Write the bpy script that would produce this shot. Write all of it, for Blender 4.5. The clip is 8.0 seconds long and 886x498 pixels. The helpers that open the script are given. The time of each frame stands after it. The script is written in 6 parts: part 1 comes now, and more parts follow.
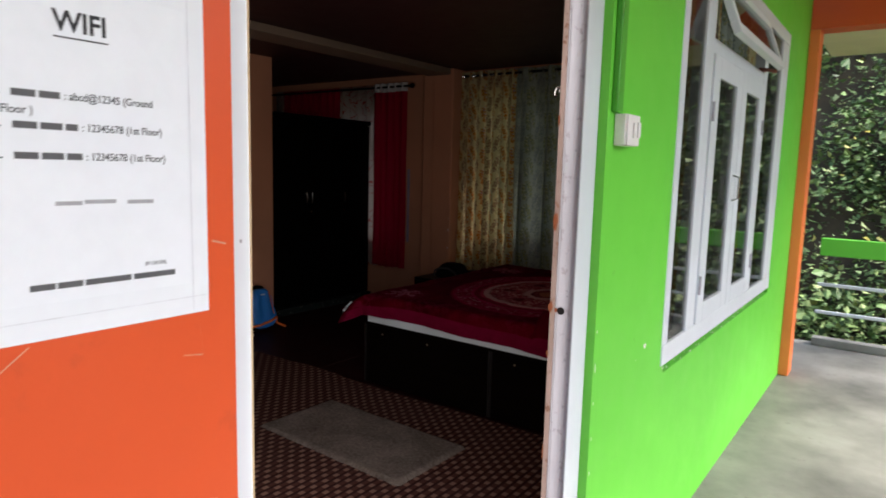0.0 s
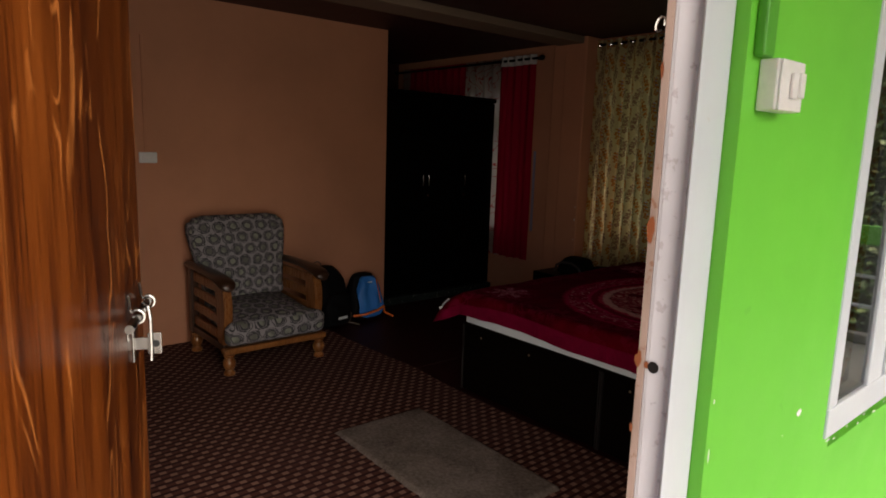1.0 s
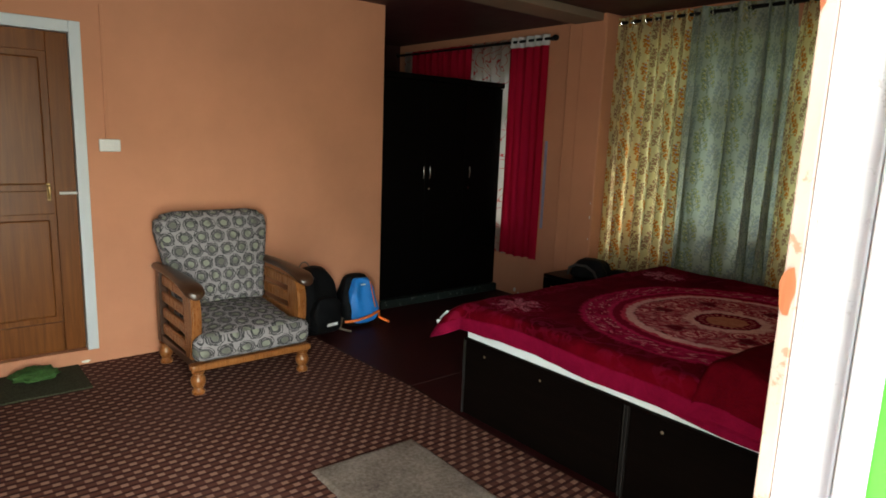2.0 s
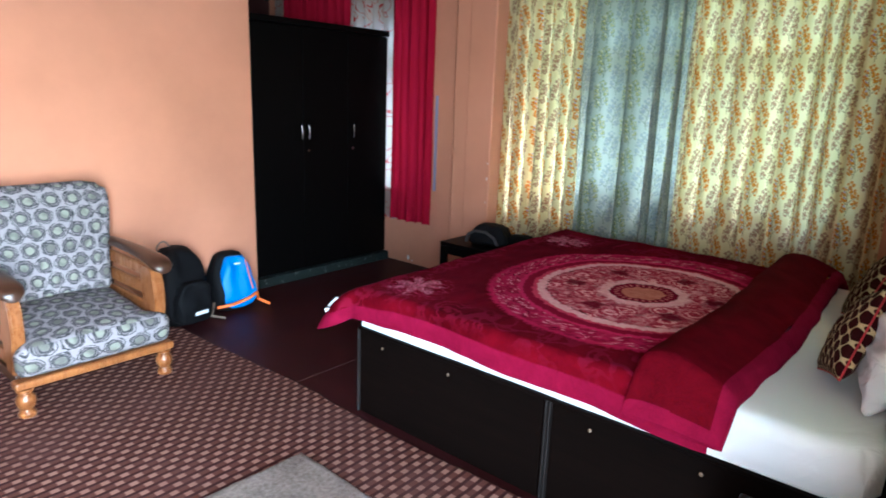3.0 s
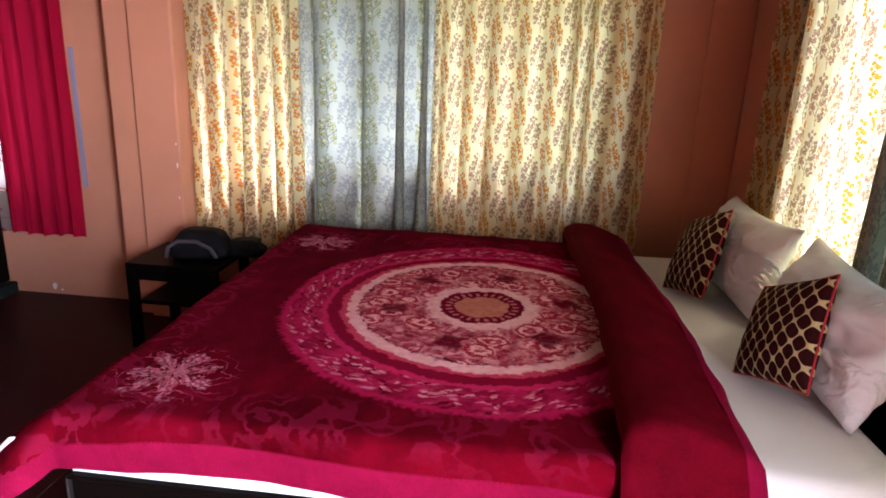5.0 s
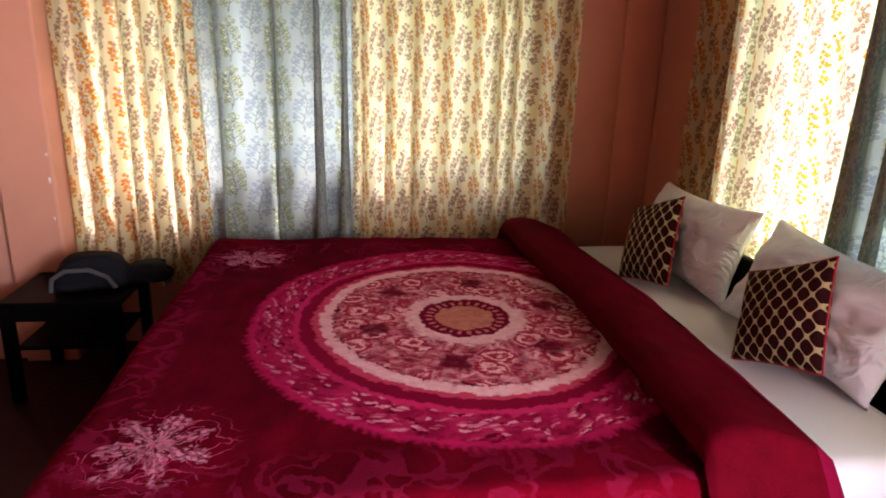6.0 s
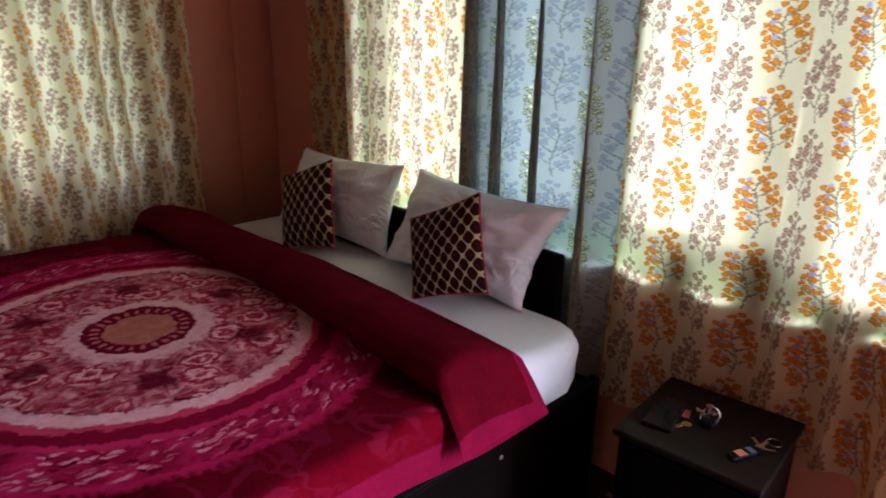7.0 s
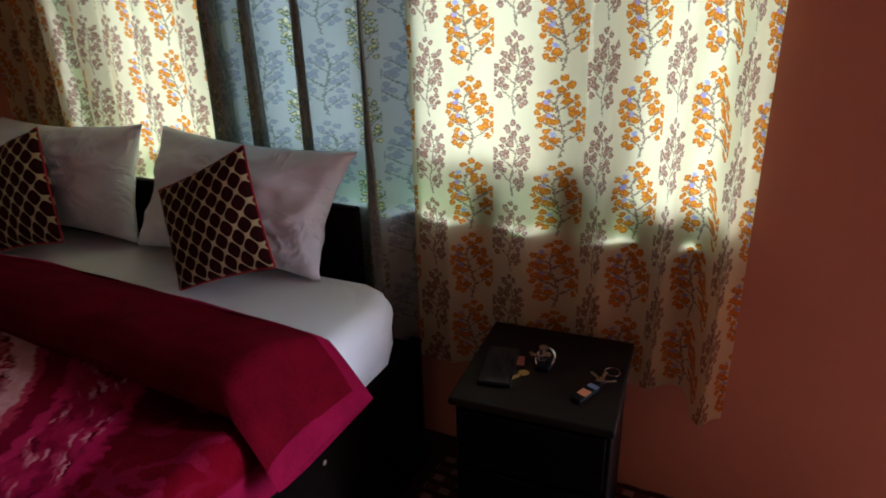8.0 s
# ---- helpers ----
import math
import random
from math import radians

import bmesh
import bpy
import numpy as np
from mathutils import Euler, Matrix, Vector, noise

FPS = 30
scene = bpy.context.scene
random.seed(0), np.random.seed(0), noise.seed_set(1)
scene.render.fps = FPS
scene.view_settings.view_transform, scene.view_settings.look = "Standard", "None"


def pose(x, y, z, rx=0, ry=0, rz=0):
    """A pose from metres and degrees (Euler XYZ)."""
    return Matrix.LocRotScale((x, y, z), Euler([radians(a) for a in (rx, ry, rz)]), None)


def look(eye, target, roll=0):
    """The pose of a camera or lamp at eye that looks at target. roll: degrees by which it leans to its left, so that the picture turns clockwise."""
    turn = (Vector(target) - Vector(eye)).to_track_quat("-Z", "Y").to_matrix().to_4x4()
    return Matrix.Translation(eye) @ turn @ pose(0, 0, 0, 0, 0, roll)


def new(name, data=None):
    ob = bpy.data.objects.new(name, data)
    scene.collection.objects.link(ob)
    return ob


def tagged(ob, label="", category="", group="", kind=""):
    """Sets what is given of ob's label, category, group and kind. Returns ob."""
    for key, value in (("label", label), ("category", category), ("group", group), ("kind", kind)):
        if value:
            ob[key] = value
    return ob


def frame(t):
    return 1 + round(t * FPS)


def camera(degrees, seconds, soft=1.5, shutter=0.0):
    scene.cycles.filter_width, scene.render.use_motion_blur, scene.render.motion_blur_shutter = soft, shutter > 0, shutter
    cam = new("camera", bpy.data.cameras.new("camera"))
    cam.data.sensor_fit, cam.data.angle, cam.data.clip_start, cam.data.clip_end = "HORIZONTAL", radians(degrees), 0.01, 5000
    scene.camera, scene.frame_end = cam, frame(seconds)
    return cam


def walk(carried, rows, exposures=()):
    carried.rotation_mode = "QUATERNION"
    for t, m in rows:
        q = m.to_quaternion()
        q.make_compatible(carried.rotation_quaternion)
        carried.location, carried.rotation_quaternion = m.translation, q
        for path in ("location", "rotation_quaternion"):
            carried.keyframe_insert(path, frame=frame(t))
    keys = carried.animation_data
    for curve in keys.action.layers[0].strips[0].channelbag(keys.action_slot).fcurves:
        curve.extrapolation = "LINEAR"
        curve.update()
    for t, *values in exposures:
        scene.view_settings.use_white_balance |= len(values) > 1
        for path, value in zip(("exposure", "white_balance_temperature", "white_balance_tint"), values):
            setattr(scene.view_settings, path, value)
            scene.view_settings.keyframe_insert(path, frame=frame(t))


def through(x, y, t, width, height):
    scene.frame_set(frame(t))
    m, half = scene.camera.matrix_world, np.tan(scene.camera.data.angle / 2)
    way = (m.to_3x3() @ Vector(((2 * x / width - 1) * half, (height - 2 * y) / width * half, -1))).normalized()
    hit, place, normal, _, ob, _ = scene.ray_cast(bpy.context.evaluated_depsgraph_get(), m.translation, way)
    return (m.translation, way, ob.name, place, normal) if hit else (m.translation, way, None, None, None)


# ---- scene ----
cam = camera(69.9, 8.0, soft=1.7, shutter=0.15)
PATH = [
    (0, (-0.030, -0.010, 1.528), (-7.31, 1.50, 36.21)),
    (0.3, (-0.016, 0.232, 1.568), (-7.92, 1.83, 43.20)),
    (0.5, (-0.031, 0.346, 1.561), (-8.18, 1.90, 46.69)),
    (1, (-0.203, 0.588, 1.524), (-9.25, 1.84, 49.54)),
    (1.2, (-0.311, 0.683, 1.523), (-9.78, 1.91, 49.64)),
    (2.3, (-0.664, 1.064, 1.530), (-10.63, 2.37, 50.42)),
    (2.5, (-0.733, 1.140, 1.541), (-12.18, 2.07, 50.42)),
    (3, (-0.948, 1.272, 1.523), (-13.82, 2.16, 39.58)),
    (3.5, (-1.279, 1.449, 1.536), (-14.00, 1.69, 26.37)),
    (4, (-1.488, 1.621, 1.488), (-14.48, 1.78, 20.40)),
    (4.5, (-1.716, 1.839, 1.485), (-15.65, 2.15, 14.01)),
    (4.7, (-1.818, 1.878, 1.472), (-15.76, 2.30, 10.30)),
    (5.8, (-2.338, 2.059, 1.472), (-16.20, 2.18, -4.26)),
    (6, (-2.409, 2.119, 1.462), (-16.25, 1.90, -8.29)),
    (6.5, (-2.486, 2.217, 1.435), (-16.77, 1.40, -25.37)),
    (7, (-2.586, 2.254, 1.453), (-18.05, 0.86, -44.18)),
    (7.5, (-2.515, 2.331, 1.388), (-19.29, -0.30, -55.89)),
    (8, (-2.337, 2.442, 1.353), (-22.34, -1.71, -63.89)),
]
EXPOSURES = [(0, 2.12, 6350, 10), (0.5, 2.03, 6700, 10), (1.0, 2.1, 7200, 11), (1.2, 2.85, 7100, 10), (2.3, 4.6, 6100, -11), (2.6, 5.3, 5600, -7), (3.0, 5.85, 4850, -3), (3.5, 6.0, 4980, 1), (4.0, 6.02, 5200, 6), (4.5, 6.0, 5500, 17), (6.0, 6.08, 5700, 26), (6.5, 5.8, 5500, 17), (7.0, 5.35, 5000, 18), (7.5, 5.05, 5000, 16), (8.0, 4.75, 5000, 14)]
walk(cam, [(t, pose(*eye, 90 + pitch, 0, yaw) @ pose(0, 0, 0, 0, 0, roll)) for t, eye, (pitch, roll, yaw) in PATH], EXPOSURES)

# ---------------- world and light ----------------
world = bpy.data.worlds.new("overcast_sky")
scene.world = world
world.use_nodes = True
wn = world.node_tree.nodes
sky = wn.new("ShaderNodeTexSky")
sky.sky_type, sky.sun_disc = "NISHITA", False
sky.sun_elevation, sky.sun_rotation = radians(51), radians(83)
sky.air_density, sky.dust_density = 1.0, 4.0
wn["Background"].inputs["Strength"].default_value = 0.15
world.node_tree.links.new(sky.outputs[0], wn["Background"].inputs["Color"])

sun_data = bpy.data.lights.new("sun", "SUN")
sun_data.energy, sun_data.angle, sun_data.color = 1.5, radians(20), (1.0, 0.97, 0.92)
sun = new("sun", sun_data)
sun.matrix_world = look((12, 1.5, 15), (0, 0, 0))


def window_light(name, at, target, w, h, watts, color=(1.0, 0.98, 0.95)):
    d = bpy.data.lights.new(name, "AREA")
    d.shape, d.size, d.size_y, d.energy, d.color = "RECTANGLE", w, h, watts, color
    ob = new(name, d)
    ob.matrix_world = look(at, target)
    return ob


window_light("daylight_north_window", (-2.53, 5.446, 1.56), (-2.53, 0, 1.56), 2.1, 1.42, 0.097, (0.95, 1.0, 0.56))
window_light("daylight_east_window", (-0.790, 3.505, 1.57), (-9, 3.505, 1.57), 2.16, 1.58, 0.335, (0.94, 0.98, 1.0))
window_light("daylight_doorway", (-0.772, 1.09, 1.05), (-9, 1.09, 1.05), 1.0, 2.0, 5.3, (1.0, 0.95, 0.89))
window_light("daylight_alcove_window", (-5.5, 5.62, 1.5), (-5.5, 0, 1.5), 1.9, 1.5, 0.12)


# ---------------- material helpers ----------------
class Nodes:
    """A short way to write node trees."""

    def __init__(self, name):
        self.mat = bpy.data.materials.new(name)
        self.mat.use_nodes = True
        self.t = self.mat.node_tree
        self.bsdf = self.t.nodes["Principled BSDF"]
        self.out = self.t.nodes["Material Output"]

    def link(self, a, b):
        self.t.links.new(a, b)

    def put(self, socket, v):
        if isinstance(v, bpy.types.NodeSocket):
            self.link(v, socket)
        elif isinstance(v, (tuple, list)) and len(v) == 3 and socket.type == "RGBA":
            socket.default_value = (*v, 1)
        else:
            socket.default_value = v

    def math(self, op, a, b=0.0, c=None, clamp=False):
        n = self.t.nodes.new("ShaderNodeMath")
        n.operation, n.use_clamp = op, clamp
        self.put(n.inputs[0], a)
        self.put(n.inputs[1], b)
        if c is not None:
            self.put(n.inputs[2], c)
        return n.outputs[0]

    def mix(self, f, a, b, blend="MIX"):
        n = self.t.nodes.new("ShaderNodeMix")
        n.data_type, n.blend_type = "RGBA", blend
        self.put(n.inputs["Factor"], f)
        self.put(n.inputs[6], a)
        self.put(n.inputs[7], b)
        return n.outputs[2]

    def coord(self, kind="Object"):
        return self.t.nodes.new("ShaderNodeTexCoord").outputs[kind]

    def mapping(self, v, loc=(0, 0, 0), rot=(0, 0, 0), scale=(1, 1, 1)):
        n = self.t.nodes.new("ShaderNodeMapping")
        self.link(v, n.inputs[0])
        n.inputs[1].default_value, n.inputs[2].default_value, n.inputs[3].default_value = loc, [radians(a) for a in rot], scale
        return n.outputs[0]

    def sep(self, v):
        n = self.t.nodes.new("ShaderNodeSeparateXYZ")
        self.link(v, n.inputs[0])
        return n.outputs

    def join(self, x, y, z=0.0):
        n = self.t.nodes.new("ShaderNodeCombineXYZ")
        for s, v in zip(n.inputs, (x, y, z)):
            self.put(s, v)
        return n.outputs[0]

    def noise(self, v, scale, detail=4.0, rough=0.55, distort=0.0):
        n = self.t.nodes.new("ShaderNodeTexNoise")
        if v is not None:
            self.link(v, n.inputs["Vector"])
        n.inputs["Scale"].default_value, n.inputs["Detail"].default_value = scale, detail
        n.inputs["Roughness"].default_value, n.inputs["Distortion"].default_value = rough, distort
        return n.outputs["Fac"]

    def voronoi(self, v, scale, feature="F1", out="Distance", rnd=1.0):
        n = self.t.nodes.new("ShaderNodeTexVoronoi")
        n.feature = feature
        self.link(v, n.inputs["Vector"])
        n.inputs["Scale"].default_value, n.inputs["Randomness"].default_value = scale, rnd
        return n.outputs[out]

    def ramp(self, f, *stops):
        n = self.t.nodes.new("ShaderNodeValToRGB")
        self.put(n.inputs[0], f)
        e = n.color_ramp.elements
        while len(e) < len(stops):
            e.new(0.5)
        for el, (p, c) in zip(e, stops):
            el.position, el.color = p, ((*c, 1) if isinstance(c, tuple) else (c, c, c, 1))
        return n.outputs[0]

    def smooth(self, v, a, b):
        n = self.t.nodes.new("ShaderNodeMapRange")
        n.interpolation_type = "SMOOTHSTEP"
        self.put(n.inputs[0], v)
        n.inputs[1].default_value, n.inputs[2].default_value = a, b
        return n.outputs[0]

    def bump(self, h, strength=0.3, dist=0.01, normal=None):
        n = self.t.nodes.new("ShaderNodeBump")
        n.inputs["Strength"].default_value, n.inputs["Distance"].default_value = strength, dist
        self.put(n.inputs["Height"], h)
        if normal is not None:
            self.link(normal, n.inputs["Normal"])
        return n.outputs[0]

    def finish(self, color, rough=0.7, bump=None, metal=0.0, spec=0.5, **more):
        b = self.bsdf.inputs
        self.put(b["Base Color"], color)
        self.put(b["Roughness"], rough)
        self.put(b["Metallic"], metal)
        self.put(b["Specular IOR Level"], spec)
        if bump is not None:
            self.link(bump, b["Normal"])
        for k, v in more.items():
            self.put(b[k.replace("_", " ")], v)
        return self.mat


def painted(name, color, rough=0.6, worn=(0.9, 1.08), bumps=0.15, spots=None, spec=0.4):
    """Paint on plaster, metal or wood: cloudy tone, faint roller grain, a few stains."""
    n = Nodes(name)
    c = n.coord()
    cloud = n.noise(c, 1.6, 5, 0.6)
    fine = n.noise(c, 120, 3)
    tone = n.ramp(cloud, (0.3, tuple(v * worn[0] for v in color)), (0.7, tuple(min(v * worn[1], 1) for v in color)))
    if spots:
        m = n.smooth(n.noise(c, spots[0], 6, 0.7), spots[1], spots[1] + 0.05)
        tone = n.mix(n.math("MULTIPLY", m, spots[3]), tone, spots[2])
    r = n.math("ADD", n.math("MULTIPLY", n.noise(c, 9, 4), 0.15), rough - 0.07)
    h = n.math("ADD", n.math("MULTIPLY", fine, 0.5), n.math("MULTIPLY", n.noise(c, 14, 4), 1.2))
    return n.finish(tone, r, n.bump(h, bumps, 0.004), spec=spec)


def plain(name, color, rough=0.5, metal=0.0, grain=60, vary=0.12, bumps=0.08, spec=0.5):
    n = Nodes(name)
    c = n.coord()
    f = n.noise(c, grain, 5, 0.6)
    col = n.ramp(f, (0.3, tuple(v * (1 - vary) for v in color)), (0.7, tuple(min(v * (1 + vary), 1) for v in color)))
    return n.finish(col, n.math("ADD", n.math("MULTIPLY", f, 0.12), rough - 0.06), n.bump(f, bumps, 0.002), metal, spec)


def wood(name, dark, light, axis="z", rough=0.4, ring=7.0, stretch=0.06, streaks=0.0, spec=0.5):
    """Wood with grain along the given axis."""
    n = Nodes(name)
    c = n.coord()
    s = {"x": (stretch, 1, 1), "y": (1, stretch, 1), "z": (1, 1, stretch)}[axis]
    m = n.mapping(c, scale=s)
    wob = n.noise(m, 4, 3, 0.5, 0.6)
    lines = n.noise(m, ring * 6, 6, 0.65, 1.2)
    fine = n.noise(n.mapping(c, scale=tuple(v * (0.4 if v < 1 else 1) for v in s)), ring * 40, 4, 0.7)
    f = n.math("ADD", n.math("MULTIPLY", lines, 0.65), n.math("MULTIPLY", wob, 0.35))
    f = n.math("ADD", f, n.math("MULTIPLY", n.math("SUBTRACT", fine, 0.5), 0.25))
    col = n.ramp(f, (0.3, dark), (0.5, tuple((a + b) / 2 for a, b in zip(dark, light))), (0.68, light))
    if streaks:
        k = n.noise(n.mapping(c, scale=tuple(v * 1.0 for v in s)), 9, 2, 0.4, 2.5)
        line = n.math("SUBTRACT", 1.0, n.smooth(n.math("ABSOLUTE", n.math("SUBTRACT", k, 0.52)), 0.0, 0.012))
        col = n.mix(n.math("MULTIPLY", line, streaks), col, tuple(min(v * 1.5, 1) for v in light))
    return n.finish(col, n.math("ADD", n.math("MULTIPLY", fine, 0.15), rough - 0.07), n.bump(fine, 0.12, 0.002), spec=spec)


def veneer():
    """Glossy embossed door skin: broad dark and amber bands with long pale flame lines."""
    n = Nodes("varnished_door_veneer")
    c = n.coord()
    m = n.mapping(c, scale=(1, 1, 0.10))
    band = n.noise(m, 9, 3, 0.5, 0.7)
    fine = n.noise(n.mapping(c, scale=(1, 1, 0.025)), 120, 5, 0.75)
    warp = n.noise(n.mapping(c, scale=(1, 1, 0.22)), 5.0, 2, 0.4, 1.4)
    f = n.math("ADD", n.math("MULTIPLY", band, 0.42), n.math("MULTIPLY", fine, 0.58))
    col = n.ramp(f, (0.38, (0.008, 0.0015, 0.0008)), (0.46, (0.034, 0.007, 0.0014)), (0.53, (0.072, 0.016, 0.0022)), (0.62, (0.118, 0.029, 0.0045)))
    lines = None
    for at, w in ((0.44, 0.006), (0.52, 0.005), (0.60, 0.006)):
        k = n.math("SUBTRACT", 1.0, n.smooth(n.math("ABSOLUTE", n.math("SUBTRACT", warp, at)), w * 0.4, w * 2.2))
        lines = k if lines is None else n.math("MAXIMUM", lines, k)
    broken = n.smooth(n.noise(n.mapping(c, scale=(1, 1, 0.5)), 7, 2), 0.47, 0.60)
    lines = n.math("MULTIPLY", lines, broken)
    col = n.mix(n.math("MULTIPLY", lines, 0.6), col, (0.34, 0.11, 0.026))
    return n.finish(col, n.math("ADD", n.math("MULTIPLY", fine, 0.2), 0.2), n.bump(n.math("ADD", n.math("MULTIPLY", lines, 0.8), fine), 0.3, 0.004), spec=0.16)


# ---------------- mesh helpers ----------------
def part(name, bm, material, parent=None, label="", smooth=False):
    """Link a bmesh as one mesh object under a thing."""
    me = bpy.data.meshes.new(name)
    bmesh.ops.recalc_face_normals(bm, faces=bm.faces)
    bm.to_mesh(me)
    bm.free()
    for m in material if isinstance(material, (list, tuple)) else (material,):
        me.materials.append(m)
    if smooth:
        me.polygons.foreach_set("use_smooth", [True] * len(me.polygons))
    ob = new(name, me)
    ob.parent = parent
    if label:
        ob["label"] = label
    return ob


def thing(name, at=(0, 0, 0), turn=0.0, label="", category="", group="", kind=""):
    e = new(name)
    e.empty_display_size = 0.1
    e.location, e.rotation_euler = at, (0, 0, radians(turn))
    return tagged(e, label, category, group, kind)


def smooth_by_angle(ob, deg=40):
    me = ob.data
    me.polygons.foreach_set("use_smooth", [True] * len(me.polygons))
    me.set_sharp_from_angle(angle=radians(deg))
    return ob


def box(bm, x0, x1, y0, y1, z0, z1, bevel=0.0, seg=2, m=None):
    vs = [bm.verts.new((x, y, z)) for x in (x0, x1) for y in (y0, y1) for z in (z0, z1)]
    q = [(0, 1, 3, 2), (4, 6, 7, 5), (0, 4, 5, 1), (2, 3, 7, 6), (0, 2, 6, 4), (1, 5, 7, 3)]
    fs = [bm.faces.new([vs[i] for i in f]) for f in q]
    if bevel:
        es = list({e for f in fs for e in f.edges})
        r = bmesh.ops.bevel(bm, geom=es, offset=bevel, segments=seg, affect="EDGES", profile=0.5)
        vs = list({v for f in r["faces"] for v in f.verts} | {v for v in vs if v.is_valid})
    if m is not None:
        bmesh.ops.transform(bm, matrix=m, verts=[v for v in vs if v.is_valid])
    return bm


def boxes(*args, bevel=0.0, seg=2):
    bm = bmesh.new()
    for a in args:
        box(bm, *a, bevel=bevel, seg=seg)
    return bm


def lathe(bm, prof, seg=24, m=None):
    """A turned shape from (radius, height) pairs about z."""
    rings = []
    for r, z in prof:
        rings.append([bm.verts.new((r * math.cos(a), r * math.sin(a), z)) for a in [2 * math.pi * i / seg for i in range(seg)]])
    for a, b in zip(rings, rings[1:]):
        for i in range(seg):
            j = (i + 1) % seg
            bm.faces.new((a[i], a[j], b[j], b[i]))
    bm.faces.new(list(reversed(rings[0])))
    bm.faces.new(rings[-1])
    if m is not None:
        bmesh.ops.transform(bm, matrix=m, verts=[v for ring in rings for v in ring])
    return bm


def tube(bm, pts, r, seg=10, closed=False):
    """A round bar along points; r may be a list."""
    pts = [Vector(p) for p in pts]
    rings = []
    for i, p in enumerate(pts):
        a = pts[i - 1] if (i or closed) else p
        b = pts[(i + 1) % len(pts)] if (i + 1 < len(pts) or closed) else p
        d = (b - a).normalized()
        u = d.orthogonal().normalized() if not rings else (last - d * last.dot(d)).normalized()
        last = u
        w = d.cross(u)
        rr = r[i] if isinstance(r, (list, tuple)) else r
        rings.append([bm.verts.new(p + (u * math.cos(k) + w * math.sin(k)) * rr) for k in [2 * math.pi * j / seg for j in range(seg)]])
    n = len(rings)
    for i in range(n if closed else n - 1):
        a, b = rings[i], rings[(i + 1) % n]
        for j in range(seg):
            k = (j + 1) % seg
            bm.faces.new((a[j], a[k], b[k], b[j]))
    if not closed:
        bm.faces.new(list(reversed(rings[0])))
        bm.faces.new(rings[-1])
    return bm


def grid(bm, nu, nv, f):
    """A sheet whose points are f(u, v) with u, v from 0 to 1; carries a uv map."""
    vs = [[bm.verts.new(f(i / nu, j / nv)) for j in range(nv + 1)] for i in range(nu + 1)]
    uv = bm.loops.layers.uv.verify()
    for i in range(nu):
        for j in range(nv):
            face = bm.faces.new((vs[i][j], vs[i + 1][j], vs[i + 1][j + 1], vs[i][j + 1]))
            for lp, (a, b) in zip(face.loops, ((i, j), (i + 1, j), (i + 1, j + 1), (i, j + 1))):
                lp[uv].uv = (a / nu, b / nv)
    return vs


def wall_mesh(along, p0, p1, u0, u1, z0, z1, holes=()):
    """A wall that runs along x or y, from plane p0 to p1, with holes (u0, u1, z0, z1) through it.
    Material 0 on the p0 face, 1 on the p1 face, 2 in the reveals and on the edges."""
    bm = bmesh.new()
    us = sorted({u0, u1, *[h[0] for h in holes], *[h[1] for h in holes]})
    zs = sorted({z0, z1, *[h[2] for h in holes], *[h[3] for h in holes]})
    at = (lambda p, u, z: (p, u, z)) if along == "y" else (lambda p, u, z: (u, p, z))
    vs = {}

    def v(p, u, z):
        k = (p, u, z)
        if k not in vs:
            vs[k] = bm.verts.new(at(p, u, z))
        return vs[k]

    def solid(i, j):
        if not (0 <= i < len(us) - 1 and 0 <= j < len(zs) - 1):
            return False
        a, b = (us[i] + us[i + 1]) / 2, (zs[j] + zs[j + 1]) / 2
        return not any(h[0] < a < h[1] and h[2] < b < h[3] for h in holes)

    for i in range(len(us) - 1):
        for j in range(len(zs) - 1):
            if not solid(i, j):
                continue
            a, b, c, d = us[i], us[i + 1], zs[j], zs[j + 1]
            for p, mi in ((p0, 0), (p1, 1)):
                bm.faces.new((v(p, a, c), v(p, b, c), v(p, b, d), v(p, a, d))).material_index = mi
            for di, dj, e in ((-1, 0, ((a, c), (a, d))), (1, 0, ((b, c), (b, d))), (0, -1, ((a, c), (b, c))), (0, 1, ((a, d), (b, d)))):
                if not solid(i + di, j + dj):
                    (ua, za), (ub, zb) = e
                    bm.faces.new((v(p0, ua, za), v(p0, ub, zb), v(p1, ub, zb), v(p1, ua, za))).material_index = 2
    return bm


def setting(name, bm, material, label="", category=""):
    return tagged(part(name, bm, material), label, category, "", "structure")


# ---------------- materials ----------------
SALMON = painted("salmon_wall_paint", (0.54, 0.244, 0.144), 0.7, bumps=0.12, spec=0.15)
GREEN = painted("green_wall_paint", (0.13, 0.53, 0.045), 0.45, (0.94, 1.05), 0.1, (7, 0.66, (0.1, 0.4, 0.04), 0.35))
ORANGE = painted("orange_wall_paint", (0.63, 0.083, 0.020), 0.38, (0.93, 1.06), 0.14, (3.5, 0.62, (0.5, 0.07, 0.02), 0.4))
CREAM = painted("cream_soffit_paint", (0.72, 0.62, 0.42), 0.7, bumps=0.1)
WHITE_PAINT = painted("white_gloss_paint", (0.58, 0.61, 0.65), 0.35, (0.93, 1.04), 0.12, (14, 0.66, (0.5, 0.48, 0.46), 0.5))
GREY_PAINT = painted("greyed_white_paint", (0.36, 0.35, 0.385), 0.5, (0.78, 1.1), 0.3, (34, 0.575, (0.19, 0.165, 0.17), 0.5))
BARE_WOOD = wood("bare_brown_wood", (0.085, 0.022, 0.008), (0.19, 0.058, 0.022))
